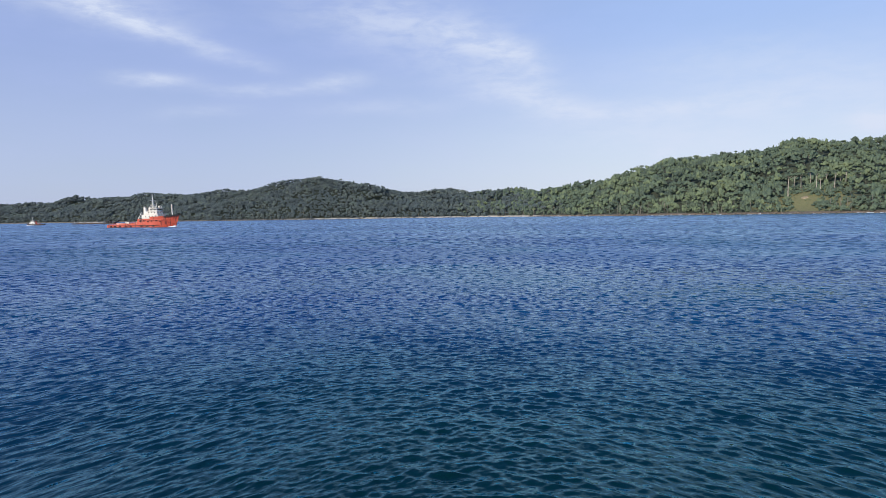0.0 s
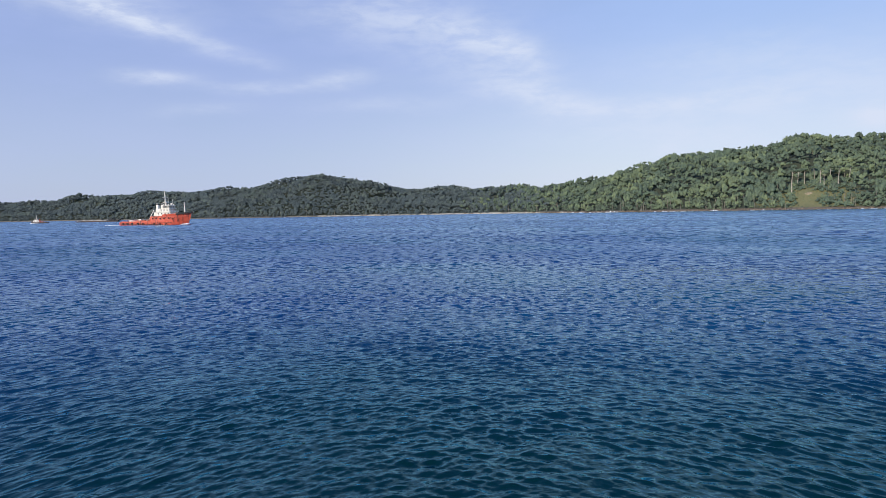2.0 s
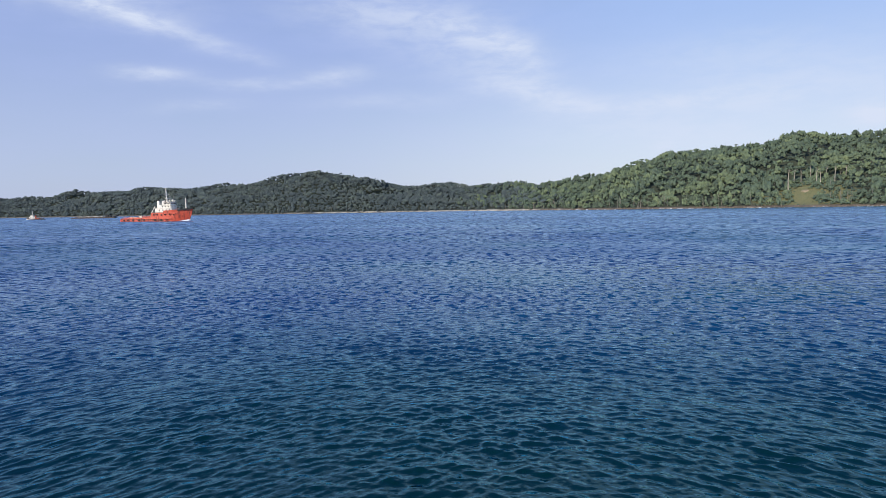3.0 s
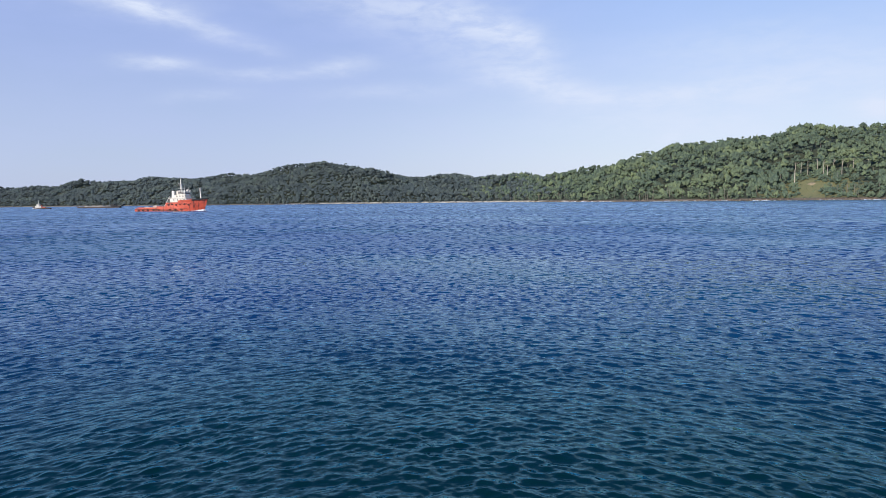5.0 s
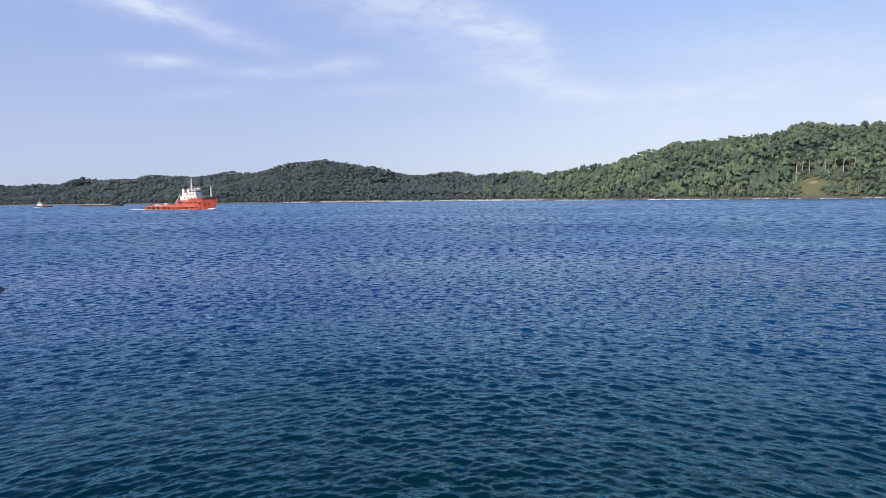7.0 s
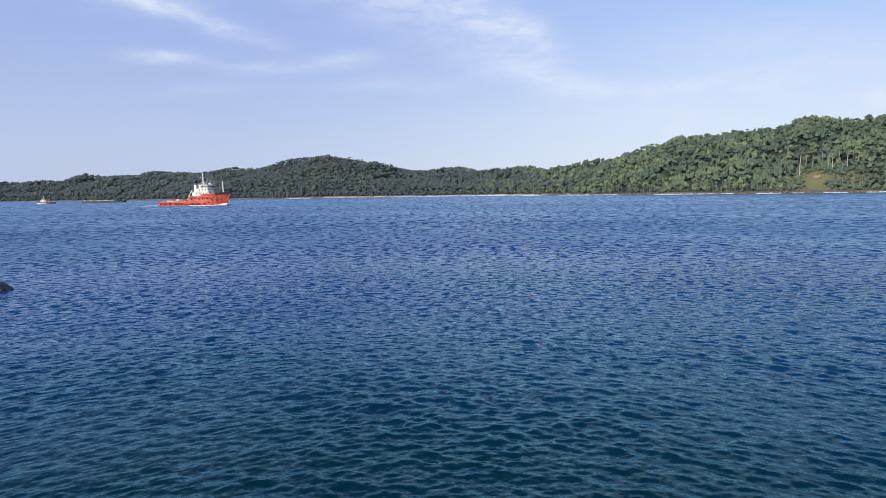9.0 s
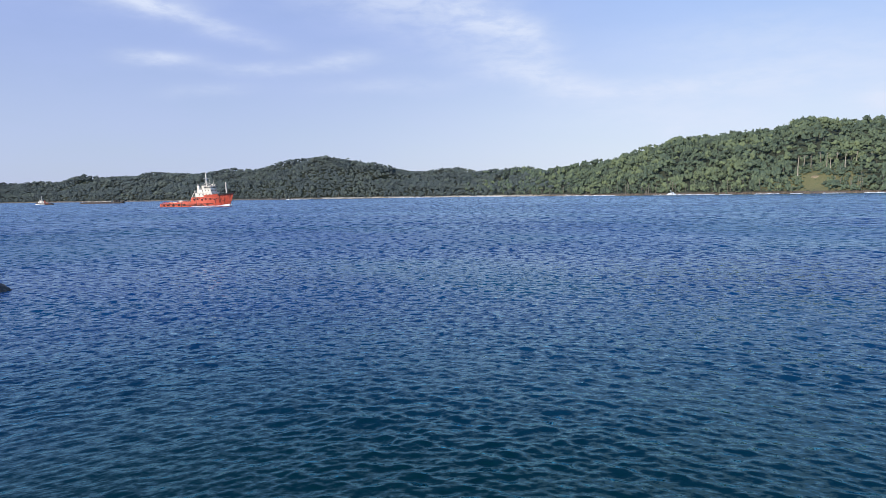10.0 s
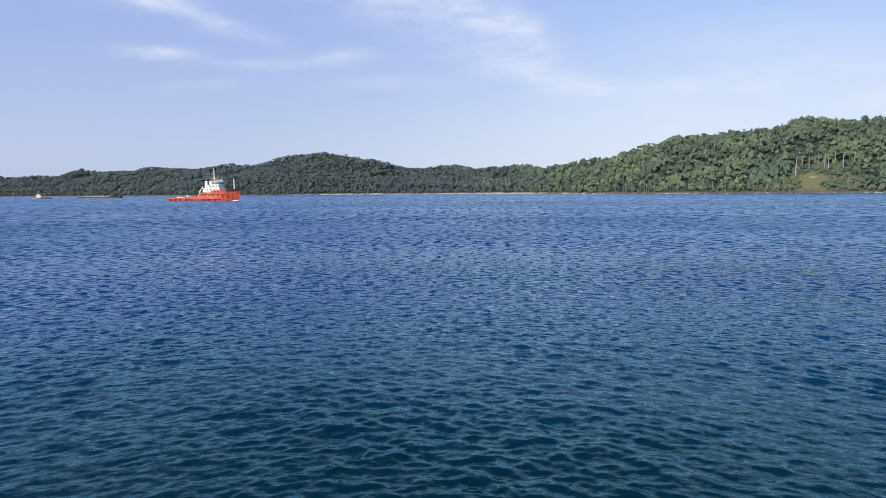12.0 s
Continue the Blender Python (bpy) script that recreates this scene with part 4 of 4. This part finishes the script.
# ---- the tug far off and the barge that it tows ----
def build_tug():
    tug = tagged(new("tugboat"), "small tugboat with white house and orange deck, far off", "boat")
    tug.matrix_basis = pose(-538, 958, 0, 0, 0, 186) @ Matrix.Diagonal((0.88, 0.88, 0.95, 1))
    L, B = 26.0, 8.0
    rows = []
    for x in (-13, -11, -6, 0, 5, 9, 11.5, 12.6, 13):
        u = (x + 13) / 26
        hb = B / 2 * min(1, 0.8 + u) * (1 if u < 0.6 else max(0.02, 1 - ((u - 0.6) / 0.4) ** 2.2))
        top = 1.5 + max(0, x) ** 2 * 0.011
        rake = max(0, x - 6) / 7
        pts = [(x - rake * 1.6 * v, hb * (1 - 0.25 * v * v), top + (-1.2 - top) * v) for v in (0, 0.3, 0.6, 1)]
        rows.append(pts + [(p[0], -p[1], p[2]) for p in reversed(pts)])
    part("hull", loft(rows), RUST, tug, "dark red-brown hull")
    part("deck_load", box(5.0, 4.6, 1.2, (-3.4, 0, 1.5), 0.2), ORANGE, tug, "orange deck gear")
    part("bulwark", box(20, 7.0, 0.5, (-1.0, 0, 1.4), 0.1), RUST, tug)
    house = part("deckhouse", box(8.4, 5.6, 2.7, (4.0, 0, 1.7), 0.15, taper=(0.94, 0.96)), WHITE, tug)
    wheel = part("wheelhouse", box(4.0, 4.2, 2.2, (4.6, 0, 4.4), 0.15, taper=(0.96, 0.98)), WHITE, tug)
    for s in (1, -1):
        for i in range(3):
            part("window", box(0.9, 0.1, 0.9, (3.4 + i * 1.2, s * 2.10, 5.2), 0.03), GLASS, wheel)
            part("window", box(0.6, 0.1, 0.6, (1.6 + i * 2.2, s * 2.78, 2.9), 0.03), GLASS, house)
    part("roof", box(4.5, 4.7, 0.2, (4.6, 0, 6.6), 0.05), WHITE, tug)
    mast = part("mast", rod((4.2, 0, 6.4), (4.0, 0, 12.2), 0.30, 0.12, 7), WHITE, tug)
    part("yard", rod((4.1, -1.4, 9.8), (4.1, 1.4, 9.8), 0.07, n=5), WHITE, mast)
    part("funnel", box(1.4, 1.6, 3.2, (-0.4, 0, 2.6), 0.2, taper=(0.85, 0.9)), ORANGE, tug)
    for s in (1, -1):
        rows = []
        for i in range(10):
            f = i / 9
            x, w = 13.2 - f * 15.0, 0.7 + 1.6 * f
            y, hgt = s * (0.6 + 3.4 * min(1.0, f * 2.2)), 0.75 * (1 - 0.75 * f) + 0.12 * math.sin(i * 2.1)
            rows.append([(x, y - s * 0.6, -0.4), (x, y, hgt), (x - 0.3, y + s * w * 0.6, hgt * 0.5), (x - 0.5, y + s * w * 1.4, -0.4)])
        part("bow_wave", loft(rows, False), FOAM, tug, "white foam of the bow wave")
    return tug


def build_barge():
    barge = tagged(new("barge"), "long low rusty barge with pale load, far off", "barge")
    barge.matrix_basis = pose(-499, 1041, 0, 0, 0, 5) @ Matrix.Diagonal((0.84, 0.84, 0.95, 1))
    L, B, H = 72.0, 15.0, 1.8
    rows = []
    for x, low in ((-36, 0.9), (-33, -0.8), (-20, -1.2), (20, -1.2), (31, -0.8), (36, 1.4)):
        rows.append([(x, B / 2, H), (x, B / 2, low), (x, -B / 2, low), (x, -B / 2, H)])
    part("hull", loft(rows), RUST, barge, "dark rusty hull")
    bm = bmesh.new()
    prev = None
    gen = np.random.default_rng(5)
    for i in range(24):
        x = -26 + i * 1.85
        hh = 1.3 + 0.4 * math.sin(i * 0.9) + gen.uniform(-0.2, 0.2)
        if i in (0, 23):
            hh = 0.1
        cur = [bm.verts.new((x, q * 5.6, H + (0.02 if abs(q) == 1 else hh * (1 - 0.45 * abs(q))))) for q in (-1, -0.5, 0, 0.5, 1)]
        if prev:
            for j in range(4):
                bm.faces.new((prev[j], prev[j + 1], cur[j + 1], cur[j]))
        prev = cur
    part("load", bm, SAND_LOAD, barge, "pale heap of sand")
    for s in (1, -1):
        part("coaming", box(46, 0.4, 0.5, (-5, s * 6.6, H), 0.05), RUST, barge)
    part("ramp", ramp_mesh(), BLACK, barge, "dark raised bow ramp")
    part("deck_cabin", box(5.0, 6.0, 3.6, (21.5, 0, H), 0.2), BLACK, barge, "dark machinery house")
    part("winch", box(3.4, 7.0, 2.6, (26.5, 0, H), 0.4), BLACK, barge)
    for s in (1, -1):
        part("ramp_post", rod((29.0, s * 4.6, H), (29.4, s * 4.6, H + 3.4), 0.35, 0.25, 7), BLACK, barge)
    part("light_post", rod((-34.0, 0, H), (-34.0, 0, H + 2.6), 0.3, 0.2, 6), WHITE, barge)
    return barge


def ramp_mesh():
    rows = []
    for x, z in ((28, 1.9), (32, 2.3), (36, 3.4), (40.5, 5.4)):
        rows.append([(x, 4.8, z), (x, 4.8, z - 0.8), (x, -4.8, z - 0.8), (x, -4.8, z)])
    return loft(rows)


build_tug()
build_barge()


# ---- the rock that shows between the waves, close to the camera's shore ----
def build_rock():
    bm = bmesh.new()
    bmesh.ops.create_icosphere(bm, subdivisions=5, radius=1.0)
    for v in bm.verts:
        p = v.co.copy()
        n = noise.fractal(p * 1.3, 1.0, 2.0, 5) * 0.28 + noise.noise(p * 0.8 + Vector((3, 1, 2))) * 0.25
        v.co = p * (1 + n)
        v.co.x *= 1.5
        v.co.y *= 1.2
        v.co.z *= 1.1 if v.co.z < 0 else 1.1 - 0.35 * min(1.0, abs(p.x))
    me = bpy.data.meshes.new("rock")
    bm.to_mesh(me)
    bm.free()
    me.materials.append(ROCK)
    me.shade_smooth()
    ob = new("rock", me)
    ob.matrix_basis = pose(-27.85, 44.1, -1.04, 0, 4, 12)
    return tagged(ob, "dark brown wet rock awash in the sea", "rock")


build_rock()


# ---- waves that break on the headland's rocks and throw up spray ----
def build_spray(seed, wide, high, label):
    gen = np.random.default_rng(seed)
    bm = bmesh.new()
    for i in range(26):
        f = gen.uniform(-1, 1)
        r = gen.uniform(0.5, 1.1)
        at = Vector((f * wide, gen.uniform(-1.0, 1.0), gen.uniform(0.0, 1.0) * high * math.exp(-(f * 1.9) ** 2)))
        got = bmesh.ops.create_icosphere(bm, subdivisions=1, radius=r, matrix=Matrix.Translation(at))
        for v in got["verts"]:
            v.co = at + (v.co - at) * gen.uniform(0.6, 1.3)
    me = bpy.data.meshes.new("spray")
    bm.to_mesh(me)
    bm.free()
    me.materials.append(FOAM)
    return tagged(new("breaking_wave", me), label, "wave", "waves on the rocks", "stuff")


spray_a = build_spray(3, 9.0, 2.0, "low white breaker on the shore rocks")
spray_b = build_spray(4, 5.5, 6.2, "peaked white burst of spray on the shore rocks")
spray_c = build_spray(5, 5.0, 1.6, "low white breaker on the shore rocks")


# ---- all that moves ----
def motions():
    go = Vector((0.970, -0.243, 0)) * 3.57
    start = Vector((-201.5, 493.3, 0))
    turn = math.degrees(math.atan2(go.y, go.x))
    rows = []
    for i in range(13):
        t = float(i)
        p = start + go * t
        rows.append((t, pose(p.x, p.y, 0.12 * math.sin(t * 0.9), 1.0 * math.sin(t * 0.8 + 1), 0.5 * math.sin(t * 1.1), turn)))
    walk(ship, rows)
    # each breaker swells up, runs a little along the rocks and sinks back
    for ob, rise in ((spray_a, ((0.0, 13.0, -3.0), (0.5, 13.05, -1.2), (1.0, 13.2, 0.2), (1.6, 13.5, 0.3), (2.3, 13.9, -0.2), (3.0, 14.3, -1.6), (3.6, 14.5, -4.0), (12.0, 14.5, -4.0))),
                     (spray_b, ((0.0, 17.2, -8.0), (8.4, 17.2, -8.0), (9.0, 17.4, -4.4), (9.5, 17.6, -1.4), (10.0, 17.75, 0.2), (10.5, 17.85, -0.3), (11.0, 17.95, -4.0), (11.6, 18.0, -8.0), (12.0, 18.0, -8.0))),
                     (spray_c, ((0.0, 21.0, -4.0), (1.2, 21.0, -2.5), (1.9, 21.2, -0.4), (2.6, 21.4, -0.6), (3.3, 21.6, -4.0), (6.2, 16.2, -4.0), (6.9, 16.4, -0.4), (7.6, 16.7, -1.4), (8.4, 17.0, -4.0), (12.0, 17.0, -4.0)))):
        walk(ob, [(t, pose(*shore_point(az, -4.0), z, 0, 0, -az)) for t, az, z in rise])
    # the waves run in, and the swell lifts the sea over the rock and lets it fall again
    level = [(0.0, 0.2), (1.5, 0.2), (3.0, 0.2), (4.2, 0.14), (5.5, 0.05), (7.0, -0.08), (8.5, -0.26), (9.5, -0.30),
             (10.5, -0.22), (11.0, -0.08), (11.5, 0.16), (12.0, 0.22)]
    walk(water, [(t, pose(-0.16 * (t - 6), -1.15 * (t - 6), z)) for t, z in level])


motions()
